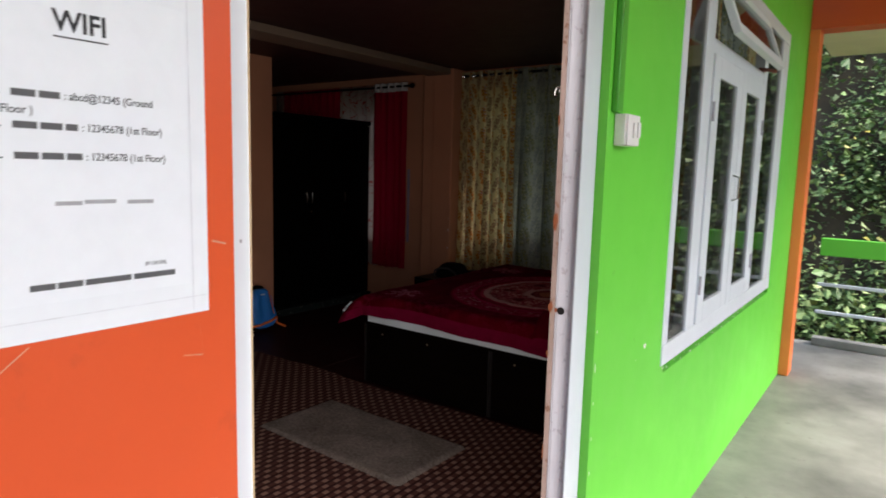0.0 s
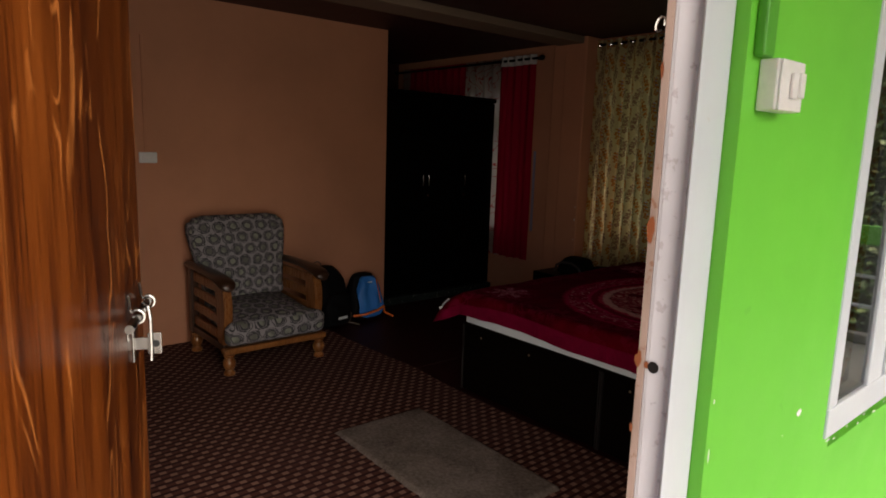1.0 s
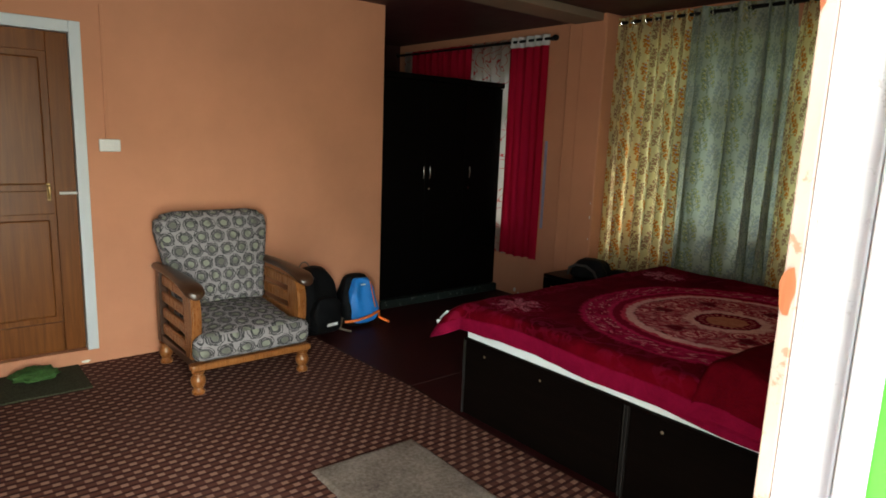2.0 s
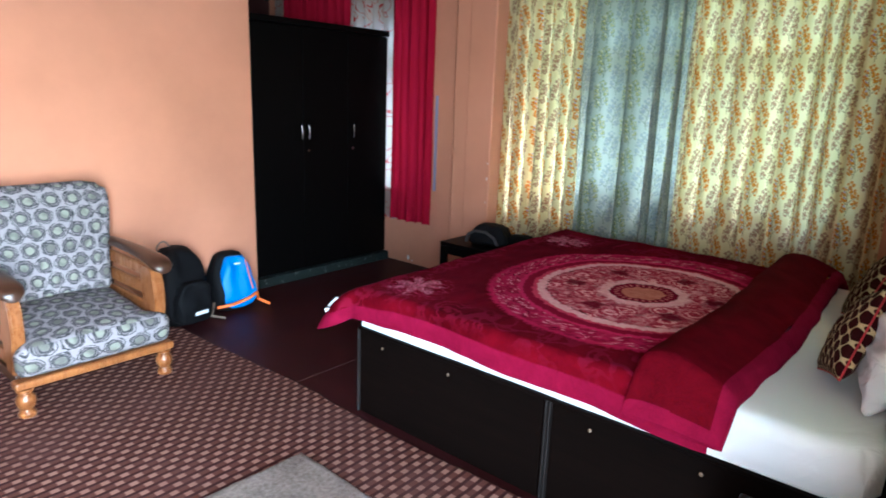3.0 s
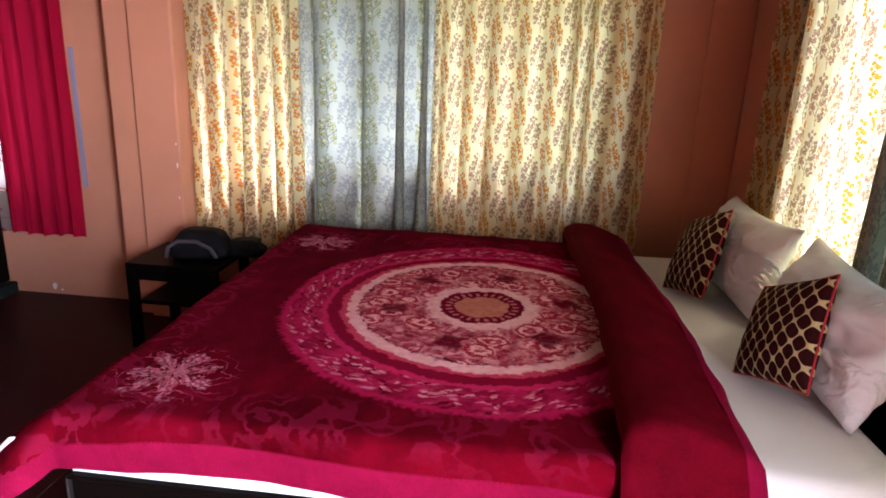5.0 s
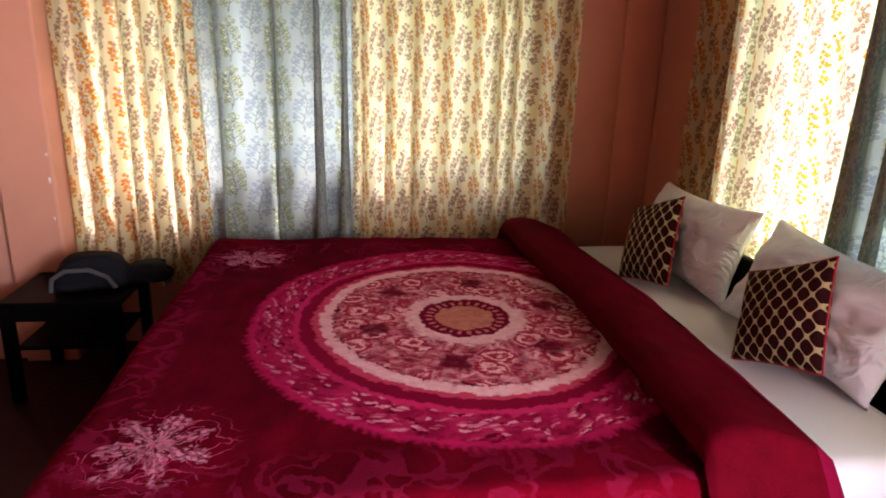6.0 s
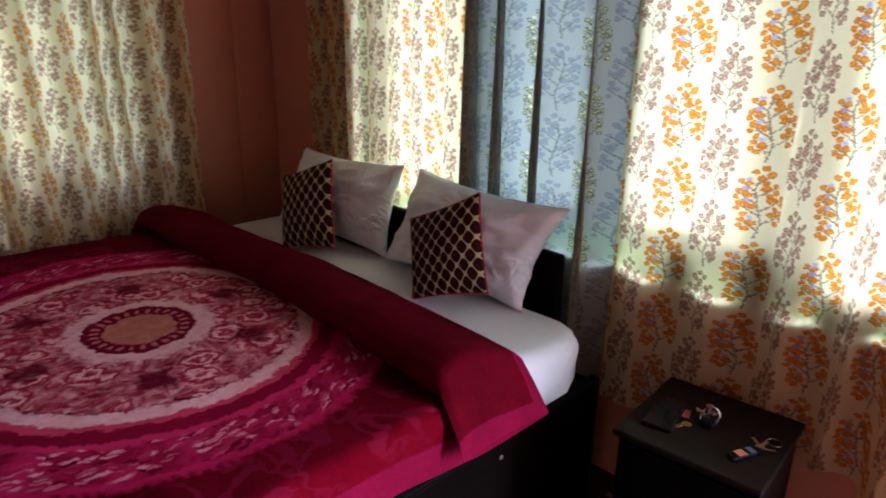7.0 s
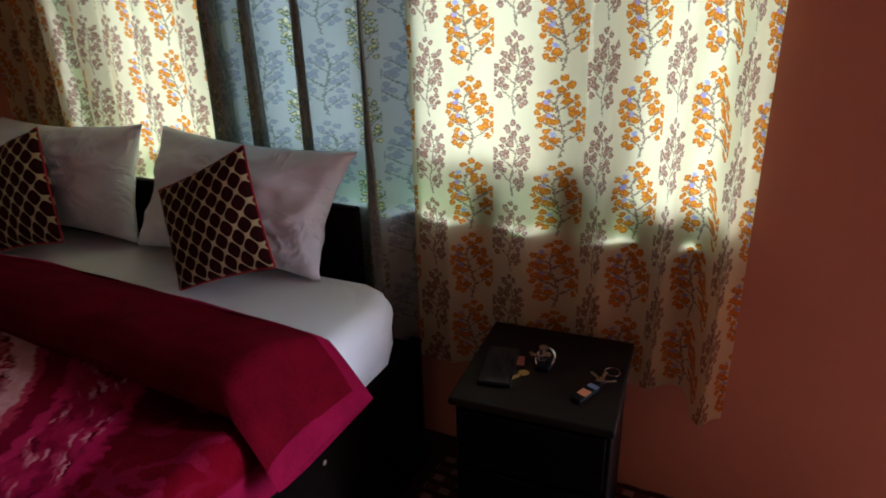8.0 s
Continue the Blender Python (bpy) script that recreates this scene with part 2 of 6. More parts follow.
CONCRETE = painted("balcony_concrete", (0.19, 0.185, 0.17), 0.55, (0.5, 1.3), 0.3, (9, 0.62, (0.10, 0.095, 0.085), 0.4))
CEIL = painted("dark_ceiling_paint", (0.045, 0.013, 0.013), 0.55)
VINYL = plain("maroon_vinyl", (0.026, 0.0045, 0.005), 0.5, grain=6, vary=0.35, spec=0.22)
BLACK_WOOD = plain("black_laminate", (0.0018, 0.0016, 0.0016), 0.42, grain=90, vary=0.3, spec=0.06)
BED_WOOD = wood("dark_bed_wood", (0.0015, 0.0011, 0.0009), (0.0055, 0.0032, 0.0026), "x", 0.5, spec=0.03)
CHROME = plain("polished_steel", (0.30, 0.29, 0.28), 0.2, 1.0, vary=0.1)
BRIGHT_STEEL = plain("bright_steel", (0.75, 0.75, 0.76), 0.15, 1.0, vary=0.04)
DOOR_WOOD = veneer()
BATH_WOOD = wood("brown_door_wood", (0.085, 0.026, 0.005), (0.21, 0.068, 0.014), "z", 0.35, 4, 0.05, spec=0.2)
CHAIR_WOOD = wood("polished_chair_wood", (0.13, 0.040, 0.011), (0.33, 0.13, 0.038), "z", 0.28, 4, 0.1)
DARK_CHAIR_WOOD = wood("dark_arm_wood", (0.022, 0.009, 0.005), (0.062, 0.026, 0.013), "x", 0.3, 4, 0.1)
BLACK_METAL = plain("black_metal", (0.015, 0.015, 0.016), 0.4, 0.6)
def rug_material():
    n = Nodes("grey_brown_rug")
    c = n.coord()
    f = n.noise(c, 55, 6, 0.7)
    pat = n.noise(c, 5, 4, 0.6)
    col = n.ramp(n.math("ADD", n.math("MULTIPLY", f, 0.6), n.math("MULTIPLY", pat, 0.4)), (0.35, (0.11, 0.080, 0.064)), (0.62, (0.32, 0.255, 0.215)))
    return n.finish(col, 0.95, n.bump(n.noise(c, 160, 4, 0.7), 0.9, 0.012), spec=0.1)


def carpet_material():
    """Basket weave: stripes of light and brown squares with dark cords between."""
    n = Nodes("woven_carpet")
    c = n.coord()
    w = n.noise(c, 3.0, 3)
    x, y, _ = n.sep(c)
    x = n.math("ADD", n.math("DIVIDE", x, 0.0415), n.math("MULTIPLY", w, 0.25))
    y = n.math("ADD", n.math("DIVIDE", y, 0.037), n.math("MULTIPLY", w, 0.25))
    i, j = n.math("FLOOR", x), n.math("FLOOR", y)
    odd = n.math("PINGPONG", n.math("ADD", i, j), 1.0)
    fx, fy = n.math("FRACT", x), n.math("FRACT", y)
    stripe = n.math("MULTIPLY", n.smooth(fx, 0.14, 0.26), n.math("SUBTRACT", 1.0, n.smooth(fx, 0.74, 0.86)))
    square = n.math("MULTIPLY", n.smooth(fy, 0.02, 0.16), n.math("SUBTRACT", 1.0, n.smooth(fy, 0.84, 0.98)))
    yarn = n.noise(c, 260, 3, 0.7)
    blot = n.noise(c, 2.2, 5, 0.65)
    light = n.mix(yarn, (0.225, 0.115, 0.085), (0.35, 0.20, 0.15))
    brown = n.mix(yarn, (0.075, 0.026, 0.019), (0.115, 0.043, 0.031))
    col = n.mix(n.math("MULTIPLY", odd, square), brown, light)
    col = n.mix(stripe, n.mix(yarn, (0.022, 0.006, 0.006), (0.048, 0.012, 0.011)), col)
    col = n.mix(n.math("MULTIPLY", n.smooth(blot, 0.45, 0.7), 0.35), col, (0.10, 0.045, 0.04))
    h = n.math("ADD", n.math("MULTIPLY", stripe, 0.6), n.math("MULTIPLY", yarn, 0.5))
    return n.finish(col, 0.9, n.bump(h, 0.5, 0.004), spec=0.15)


def sprig_print(n, u, v, width, height, columns):
    """A printed flowering sprig in each column of the repeat. Gives the column's kind, the distance to the nearest blossom,
    to the nearest bud and to the stems, all in metres, for a sprig 0.215 high."""
    def step(op, a, b):
        k = n.t.nodes.new("ShaderNodeVectorMath")
        k.operation = op
        for q, val in zip(k.inputs, (a, b)):
            n.put(q, val)
        return k.outputs["Value" if op in ("DISTANCE", "DOT_PRODUCT", "LENGTH") else "Vector"]

    def scaled(vec, f):
        k = n.t.nodes.new("ShaderNodeVectorMath")
        k.operation = "SCALE"
        n.link(vec, k.inputs[0])
        n.put(k.inputs["Scale"], f)
        return k.outputs["Vector"]

    pitch = width / columns
    a = n.math("DIVIDE", u, pitch)
    col = n.math("FLOOR", a)
    kind = n.math("FLOORED_MODULO", col, float(columns))
    turn = n.math("FLOORED_MODULO", col, 2.0)
    shift = n.math("MULTIPLY", kind, 0.5 if columns == 2 else 0.45)
    x = n.math("MULTIPLY", n.math("SUBTRACT", n.math("FRACT", a), 0.5), pitch)
    x = n.math("MULTIPLY", x, n.math("SUBTRACT", 1.0, n.math("MULTIPLY", turn, 2.0)))
    y = n.math("MULTIPLY", n.math("FRACT", n.math("ADD", n.math("DIVIDE", v, height), shift)), height)
    ruffle = n.t.nodes.new("ShaderNodeTexNoise")
    ruffle.inputs["Scale"].default_value, ruffle.inputs["Detail"].default_value = 170, 2
    n.link(n.join(u, v), ruffle.inputs["Vector"])
    p = step("ADD", n.join(x, y), scaled(step("SUBTRACT", ruffle.outputs["Color"], (0.5, 0.5, 0.5)), 0.015))
    px, py, _ = n.sep(p)
    p = n.join(px, py)
    sway = lambda h: 0.007 * math.sin(h * 32)
    trunk = [(sway(h), h) for h in (0.004, 0.05, 0.10, 0.15, 0.196)]
    stems = list(zip(trunk, trunk[1:]))
    flowers, buds = [(0.004, 0.214), (-0.009, 0.203), (0.016, 0.200)], []
    for k, h in enumerate((0.024, 0.046, 0.066, 0.086, 0.106, 0.126, 0.146, 0.166)):
        side = 1 if k % 2 else -1
        reach = (0.030, 0.040, 0.040, 0.042, 0.036, 0.034, 0.026, 0.022)[k]
        root, tip = (sway(h), h), (sway(h) + side * reach * 0.80, h + reach * 0.95)
        stems.append((root, tip))
        flowers += [(tip[0] + side * 0.002, tip[1] + 0.006), (root[0] + side * reach * 0.62, h + reach * 0.34 - 0.004)]
        flowers.append((tip[0] - side * 0.011, tip[1] - 0.001))
        if k < 6:
            flowers.append((root[0] + side * reach * 0.34, h + reach * 0.80))
            flowers.append((tip[0] + side * 0.004, tip[1] - 0.012))
        if k % 2 == 0:
            buds.append((tip[0] - side * 0.010, tip[1] + 0.013))

    fit = lambda at: (at[0] * 1.16, at[1] * height / 0.232)         # the spray fills its repeat
    flowers, buds, stems = [fit(a) for a in flowers], [fit(a) for a in buds], [(fit(a), fit(b)) for a, b in stems]

    def nearest(spots):
        best = None
        for at in spots:
            d = step("DISTANCE", p, (*at, 0.0))
            best = d if best is None else n.math("MINIMUM", best, d)
        return best

    line = None
    for (ax, ay), (bx, by) in stems:
        rel = step("SUBTRACT", p, (ax, ay, 0.0))
        dx, dy = bx - ax, by - ay
        q = n.math("DIVIDE", step("DOT_PRODUCT", rel, (dx, dy, 0.0)), dx * dx + dy * dy, clamp=True)
        d = step("DISTANCE", rel, scaled(n.join(dx, dy), q))
        line = d if line is None else n.math("MINIMUM", line, d)
    return kind, nearest(flowers), nearest(buds), line


def curtain_cloth(name, base, kinds, stemc, budc, through=0.5, width=0.243, height=0.24, size=0.0072):
    """Printed cotton that lets daylight through. kinds: the sprays of the repeat, each (colour, paler colour inside, share of ink)."""
    n = Nodes(name)
    uv = n.coord("UV")
    u, v, _ = n.sep(uv)
    weave = n.noise(uv, 420, 2)
    col = n.mix(weave, tuple(k * 0.93 for k in base), base)
    kind, flower, bud, stem = sprig_print(n, u, v, width, height, len(kinds))
    tone = n.noise(uv, 130, 2)
    petal, inner, ink = kinds[0][0], kinds[0][1], kinds[0][2]
    for k, (c1, c2, share) in enumerate(kinds[1:], 1):
        here = n.math("GREATER_THAN", kind, k - 0.5)
        petal, inner, ink = n.mix(here, petal, c1), n.mix(here, inner, c2), n.mix(here, (ink,) * 3 if k == 1 else ink, (share,) * 3)
    ink = n.sep(ink)[0]
    fill = n.mix(n.math("MULTIPLY", n.math("SUBTRACT", 1.0, n.smooth(flower, size * 0.3, size * 0.8)), n.smooth(tone, 0.32, 0.5)), petal, inner)
    stemm = n.math("SUBTRACT", 1.0, n.smooth(stem, 0.0011, 0.0023))
    col = n.mix(n.math("MULTIPLY", stemm, n.math("MULTIPLY", ink, 0.8)), col, stemc)
    col = n.mix(n.math("MULTIPLY", n.math("SUBTRACT", 1.0, n.smooth(flower, size * 0.85, size * 1.1)), ink), col, fill)
    budm = n.math("MULTIPLY", n.math("SUBTRACT", 1.0, n.smooth(bud, 0.0042, 0.0062)), n.math("LESS_THAN", kind, 0.5))
    col = n.mix(n.math("MULTIPLY", budm, 0.85), col, budc)
    d, tr, mx = (n.t.nodes.new(k) for k in ("ShaderNodeBsdfDiffuse", "ShaderNodeBsdfTranslucent", "ShaderNodeMixShader"))
    bump = n.bump(n.math("ADD", n.math("MULTIPLY", weave, 0.5), n.noise(uv, 25, 4)), 0.25, 0.004)
    for s in (d, tr):
        n.link(col, s.inputs["Color"])
        n.link(bump, s.inputs["Normal"])
    mx.inputs[0].default_value = through
    n.link(d.outputs[0], mx.inputs[1])
    n.link(tr.outputs[0], mx.inputs[2])
    n.link(mx.outputs[0], n.out.inputs["Surface"])
    return n.mat


def plain_cloth(name, color, through=0.35, weave=300):
    n = Nodes(name)
    c = n.coord("UV")
    f = n.noise(c, weave, 3)
    col = n.mix(f, tuple(k * 0.82 for k in color), color)
    d, tr, mx = (n.t.nodes.new(k) for k in ("ShaderNodeBsdfDiffuse", "ShaderNodeBsdfTranslucent", "ShaderNodeMixShader"))
    for s in (d, tr):
        n.link(col, s.inputs["Color"])
    mx.inputs[0].default_value = through
    n.link(d.outputs[0], mx.inputs[1])
    n.link(tr.outputs[0], mx.inputs[2])
    n.link(mx.outputs[0], n.out.inputs["Surface"])
    return n.mat


def sheer_cloth():
    """White net with red scroll embroidery."""
    n = Nodes("white_sheer_with_red_scrolls")
    c = n.coord("UV")
    k = n.noise(c, 5.5, 2, 0.4, 1.5)
    line = n.math("SUBTRACT", 1.0, n.smooth(n.math("ABSOLUTE", n.math("SUBTRACT", k, 0.5)), 0.010, 0.022))
    col = n.mix(line, (0.50, 0.42, 0.37), (0.42, 0.04, 0.04))
    d, tr, mx = (n.t.nodes.new(q) for q in ("ShaderNodeBsdfDiffuse", "ShaderNodeBsdfTranslucent", "ShaderNodeMixShader"))
    for s in (d, tr):
        n.link(col, s.inputs["Color"])
    mx.inputs[0].default_value = 0.72
    n.link(d.outputs[0], mx.inputs[1])
    n.link(tr.outputs[0], mx.inputs[2])
    n.link(mx.outputs[0], n.out.inputs["Surface"])
    return n.mat


def blanket_material():
    """Crimson plush with a rose medallion, four corner sprays and scrolls along the edge. Its origin is the medallion's middle."""
    n = Nodes("crimson_medallion_plush")
    c0 = n.coord()
    fz = n.t.nodes.new("ShaderNodeTexNoise")
    fz.inputs["Scale"].default_value, fz.inputs["Detail"].default_value = 60, 3
    n.link(c0, fz.inputs["Vector"])
    vm = n.t.nodes.new("ShaderNodeVectorMath")
    vm.operation = "MULTIPLY_ADD"
    n.link(fz.outputs["Color"], vm.inputs[0])
    vm.inputs[1].default_value = (0.022, 0.022, 0)
    n.link(c0, vm.inputs[2])
    c = n.mapping(vm.outputs[0], loc=(-0.011, -0.011, 0))
    x, y, _ = n.sep(c)
    wob = n.noise(c, 22, 3)
    wx = n.math("ADD", n.math("DIVIDE", x, 0.945), 0.0)
    wy = n.math("DIVIDE", y, 1.04)
    r = n.math("SQRT", n.math("ADD", n.math("MULTIPLY", wx, wx), n.math("MULTIPLY", wy, wy)))
    ang = n.math("ARCTAN2", wy, wx)
    rw = n.math("ADD", r, n.math("MULTIPLY", n.math("SUBTRACT", wob, 0.5), 0.05))
    pile = n.noise(c, 130, 4, 0.7)
    brush = n.noise(n.mapping(c, scale=(1, 0.35, 1)), 7, 5, 0.6)
    lay = n.noise(c, 2.2, 3, 0.55, 0.8)
    deep = n.ramp(n.math("ADD", n.math("MULTIPLY", brush, 0.55), n.math("MULTIPLY", lay, 0.45)), (0.38, (0.038, 0.0004, 0.002)), (0.62, (0.125, 0.0014, 0.0085)))
    deep = n.mix(n.math("MULTIPLY", pile, 0.45), deep, (0.085, 0.001, 0.005))
    rd = n.voronoi(c, 9.5, rnd=0.8)
    swirl = n.math("SINE", n.math("ADD", n.math("MULTIPLY", rd, 20.0), n.math("MULTIPLY", n.noise(c, 14, 3, 0.6, 1.2), 17.0)))
    rose = n.ramp(n.math("ADD", n.math("MULTIPLY", swirl, 0.5), 0.5), (0.0, (0.28, 0.014, 0.04)), (0.35, (0.46, 0.06, 0.095)), (0.7, (0.64, 0.20, 0.23)), (1.0, (0.80, 0.44, 0.44)))
    rose = n.mix(n.math("MULTIPLY", n.smooth(rd, 0.42, 0.60), 0.75), rose, n.ramp(n.noise(c, 20, 3, 0.6, 1.0), (0.40, (0.20, 0.008, 0.03)), (0.55, (0.46, 0.07, 0.11)), (0.66, (0.66, 0.30, 0.32))))
    lv = n.join(n.math("ADD", n.math("MULTIPLY", ang, 7.0), n.math("MULTIPLY", r, 14.0)), n.math("ADD", n.math("MULTIPLY", r, 22.0), n.math("MULTIPLY", n.noise(c, 9, 2), 3.0)))
    ld = n.voronoi(lv, 2.6, rnd=0.9)
    lt = n.sep(n.voronoi(lv, 2.6, out="Color", rnd=0.9))
    leaf = n.mix(n.math("SUBTRACT", 1.0, n.smooth(ld, 0.22, 0.58)), n.ramp(n.noise(c, 18, 3), (0.4, (0.24, 0.005, 0.035)), (0.6, (0.40, 0.012, 0.075))), n.ramp(lt[0], (0.2, (0.10, 0.002, 0.014)), (0.45, (0.46, 0.035, 0.10)), (0.75, (0.68, 0.26, 0.31))))
    pale = n.ramp(n.noise(c, 40, 3), (0.3, (0.72, 0.34, 0.37)), (0.7, (0.83, 0.52, 0.53)))
    six = n.math("SINE", n.math("MULTIPLY", ang, 6.0))
    six = n.math("MULTIPLY", n.smooth(n.math("ADD", six, n.math("MULTIPLY", wob, 0.8)), 1.0, 1.3), n.math("MULTIPLY", n.smooth(r, 0.275, 0.30), n.math("SUBTRACT", 1.0, n.smooth(r, 0.37, 0.395))))
    tan = n.ramp(n.noise(c, 28, 4, 0.6, 1.0), (0.3, (0.42, 0.125, 0.078)), (0.7, (0.57, 0.225, 0.155)))
    beads = n.math("SINE", n.math("MULTIPLY", ang, 26.0))
    col = deep

    def ring(col, a, b, soft, c2):
        m = n.math("MULTIPLY", n.smooth(rw, a - soft, a + soft), n.math("SUBTRACT", 1.0, n.smooth(rw, b - soft, b + soft)))
        return n.mix(m, col, c2)

    rope = n.math("SINE", n.math("ADD", n.math("MULTIPLY", ang, 170.0), n.math("MULTIPLY", wob, 9.0)))
    col = ring(col, 0.738, 0.755, 0.006, n.mix(n.smooth(rope, -0.6, 0.8), (0.12, 0.002, 0.012), (0.25, 0.007, 0.036)))
    col = ring(col, 0.63, 0.742, 0.012, (0.42, 0.010, 0.075))
    col = ring(col, 0.60, 0.722, 0.008, leaf)
    col = ring(col, 0.575, 0.605, 0.006, (0.52, 0.018, 0.10))
    col = ring(col, 0.53, 0.58, 0.006, (0.20, 0.004, 0.025))
    col = ring(col, 0.505, 0.535, 0.005, (0.54, 0.045, 0.10))
    col = ring(col, 0.465, 0.512, 0.005, pale)
    jag = n.math("ADD", r, n.math("MULTIPLY", n.math("SUBTRACT", n.noise(c, 34, 3), 0.5), 0.09))
    rosem = n.math("SUBTRACT", 1.0, n.smooth(jag, 0.455, 0.475))
    col = n.mix(rosem, col, rose)
    col = n.mix(n.math("MULTIPLY", six, 0.9), col, (0.11, 0.002, 0.013))
    col = n.mix(n.math("SUBTRACT", 1.0, n.smooth(jag, 0.20, 0.225)), col, pale)
    ring2 = n.math("SUBTRACT", 1.0, n.smooth(rw, 0.158, 0.166))
    col = n.mix(ring2, col, n.mix(n.math("MULTIPLY", n.smooth(beads, 0.0, 0.6), n.math("MULTIPLY", n.smooth(r, 0.112, 0.122), n.math("SUBTRACT", 1.0, n.smooth(r, 0.136, 0.146)))), (0.16, 0.004, 0.022), (0.50, 0.14, 0.14)))
    col = n.mix(n.math("SUBTRACT", 1.0, n.smooth(rw, 0.100, 0.108)), col, tan)
    # corner sprays
    ax, ay = n.math("SUBTRACT", n.math("ABSOLUTE", n.math("SUBTRACT", x, -0.0)), 0.80), n.math("SUBTRACT", n.math("ABSOLUTE", y), 0.70)
    cr = n.math("SQRT", n.math("ADD", n.math("MULTIPLY", ax, ax), n.math("MULTIPLY", ay, ay)))
    ca = n.math("ARCTAN2", ay, ax)
    lobes = n.math("ABSOLUTE", n.math("SINE", n.math("ADD", n.math("MULTIPLY", ca, 3.5), n.math("MULTIPLY", wob, 3.0))))
    reach = n.math("MULTIPLY", n.math("ADD", 0.03, n.math("MULTIPLY", lobes, 0.115)), n.math("ADD", 0.35, n.math("MULTIPLY", n.noise(c, 8, 2), 1.2)))
    petal = n.smooth(n.math("SUBTRACT", reach, cr), -0.006, 0.014)
    vein = n.smooth(n.math("SINE", n.math("ADD", n.math("MULTIPLY", ca, 30.0), n.math("MULTIPLY", n.noise(c, 30, 2), 9.0))), -0.5, 0.5)
    spray = n.math("MULTIPLY", petal, n.math("ADD", 0.35, n.math("MULTIPLY", vein, 0.65)))
    curl = n.math("SUBTRACT", 1.0, n.smooth(n.math("ABSOLUTE", n.math("SUBTRACT", n.noise(c, 10, 1, 0.4, 2.5), 0.5)), 0.015, 0.035))
    near = n.math("SUBTRACT", 1.0, n.smooth(cr, 0.12, 0.2))
    col = n.mix(n.math("MULTIPLY", n.math("MULTIPLY", curl, near), 0.75), col, (0.50, 0.06, 0.14))
    col = n.mix(n.math("MULTIPLY", spray, n.math("MULTIPLY", n.smooth(n.noise(c, 40, 3, 0.6, 1.5), 0.36, 0.56), 0.9)), col, (0.66, 0.24, 0.32))
    band = n.math("MULTIPLY", n.smooth(n.math("ABSOLUTE", y), 0.72, 0.80), n.math("SUBTRACT", 1.0, n.smooth(n.math("ABSOLUTE", y), 0.90, 0.94)))
    bandx = n.math("MULTIPLY", n.smooth(n.math("MULTIPLY", x, -1.0), 0.86, 0.90), n.math("SUBTRACT", 1.0, n.smooth(n.math("MULTIPLY", x, -1.0), 1.0, 1.04)))
    scroll = n.math("SUBTRACT", 1.0, n.smooth(n.math("ABSOLUTE", n.math("SUBTRACT", n.noise(c, 7.0, 1, 0.4, 1.6), 0.5)), 0.040, 0.062))
    col = n.mix(n.math("MULTIPLY", n.math("MULTIPLY", n.math("MAXIMUM", band, bandx), scroll), 0.5), col, (0.19, 0.008, 0.033))
    h = n.math("ADD", n.math("MULTIPLY", pile, 0.5), n.math("MULTIPLY", brush, 0.8))
    return n.finish(col, 0.85, n.bump(h, 0.6, 0.007), spec=0.0, Sheen_Weight=0.05, Sheen_Roughness=0.4, Sheen_Tint=(0.9, 0.12, 0.22))


def creased_cotton(name, color, scale=5.0, strength=0.5):
    """White cotton with soft creases over a fine weave."""
    n = Nodes(name)
    c = n.coord()
    k = n.noise(c, scale, 3, 0.5, 1.8)
    ridge = n.math("SUBTRACT", 1.0, n.smooth(n.math("ABSOLUTE", n.math("SUBTRACT", k, 0.5)), 0.0, 0.10))
    patch = n.smooth(n.noise(c, scale * 0.6, 2), 0.42, 0.62)
    weave = n.noise(c, 320, 2)
    h = n.math("ADD", n.math("MULTIPLY", n.math("MULTIPLY", ridge, patch), 1.0), n.math("MULTIPLY", weave, 0.06))
    h = n.math("ADD", h, n.math("MULTIPLY", n.noise(c, scale * 2.5, 4), 0.6))
    col = n.mix(n.noise(c, 3.0, 4), tuple(q * 0.93 for q in color), color)
    return n.finish(col, 0.85, n.bump(h, strength, 0.012), spec=0.2)


def plush(name, dark, light):
    n = Nodes(name)
    c = n.coord()
    pile = n.noise(c, 140, 4, 0.7)
    brush = n.noise(c, 9, 5, 0.65, 0.5)
    col = n.mix(pile, n.ramp(brush, (0.35, dark), (0.65, light)), light)
    return n.finish(col, 0.85, n.bump(n.math("ADD", pile, brush), 0.45, 0.005), spec=0.02)


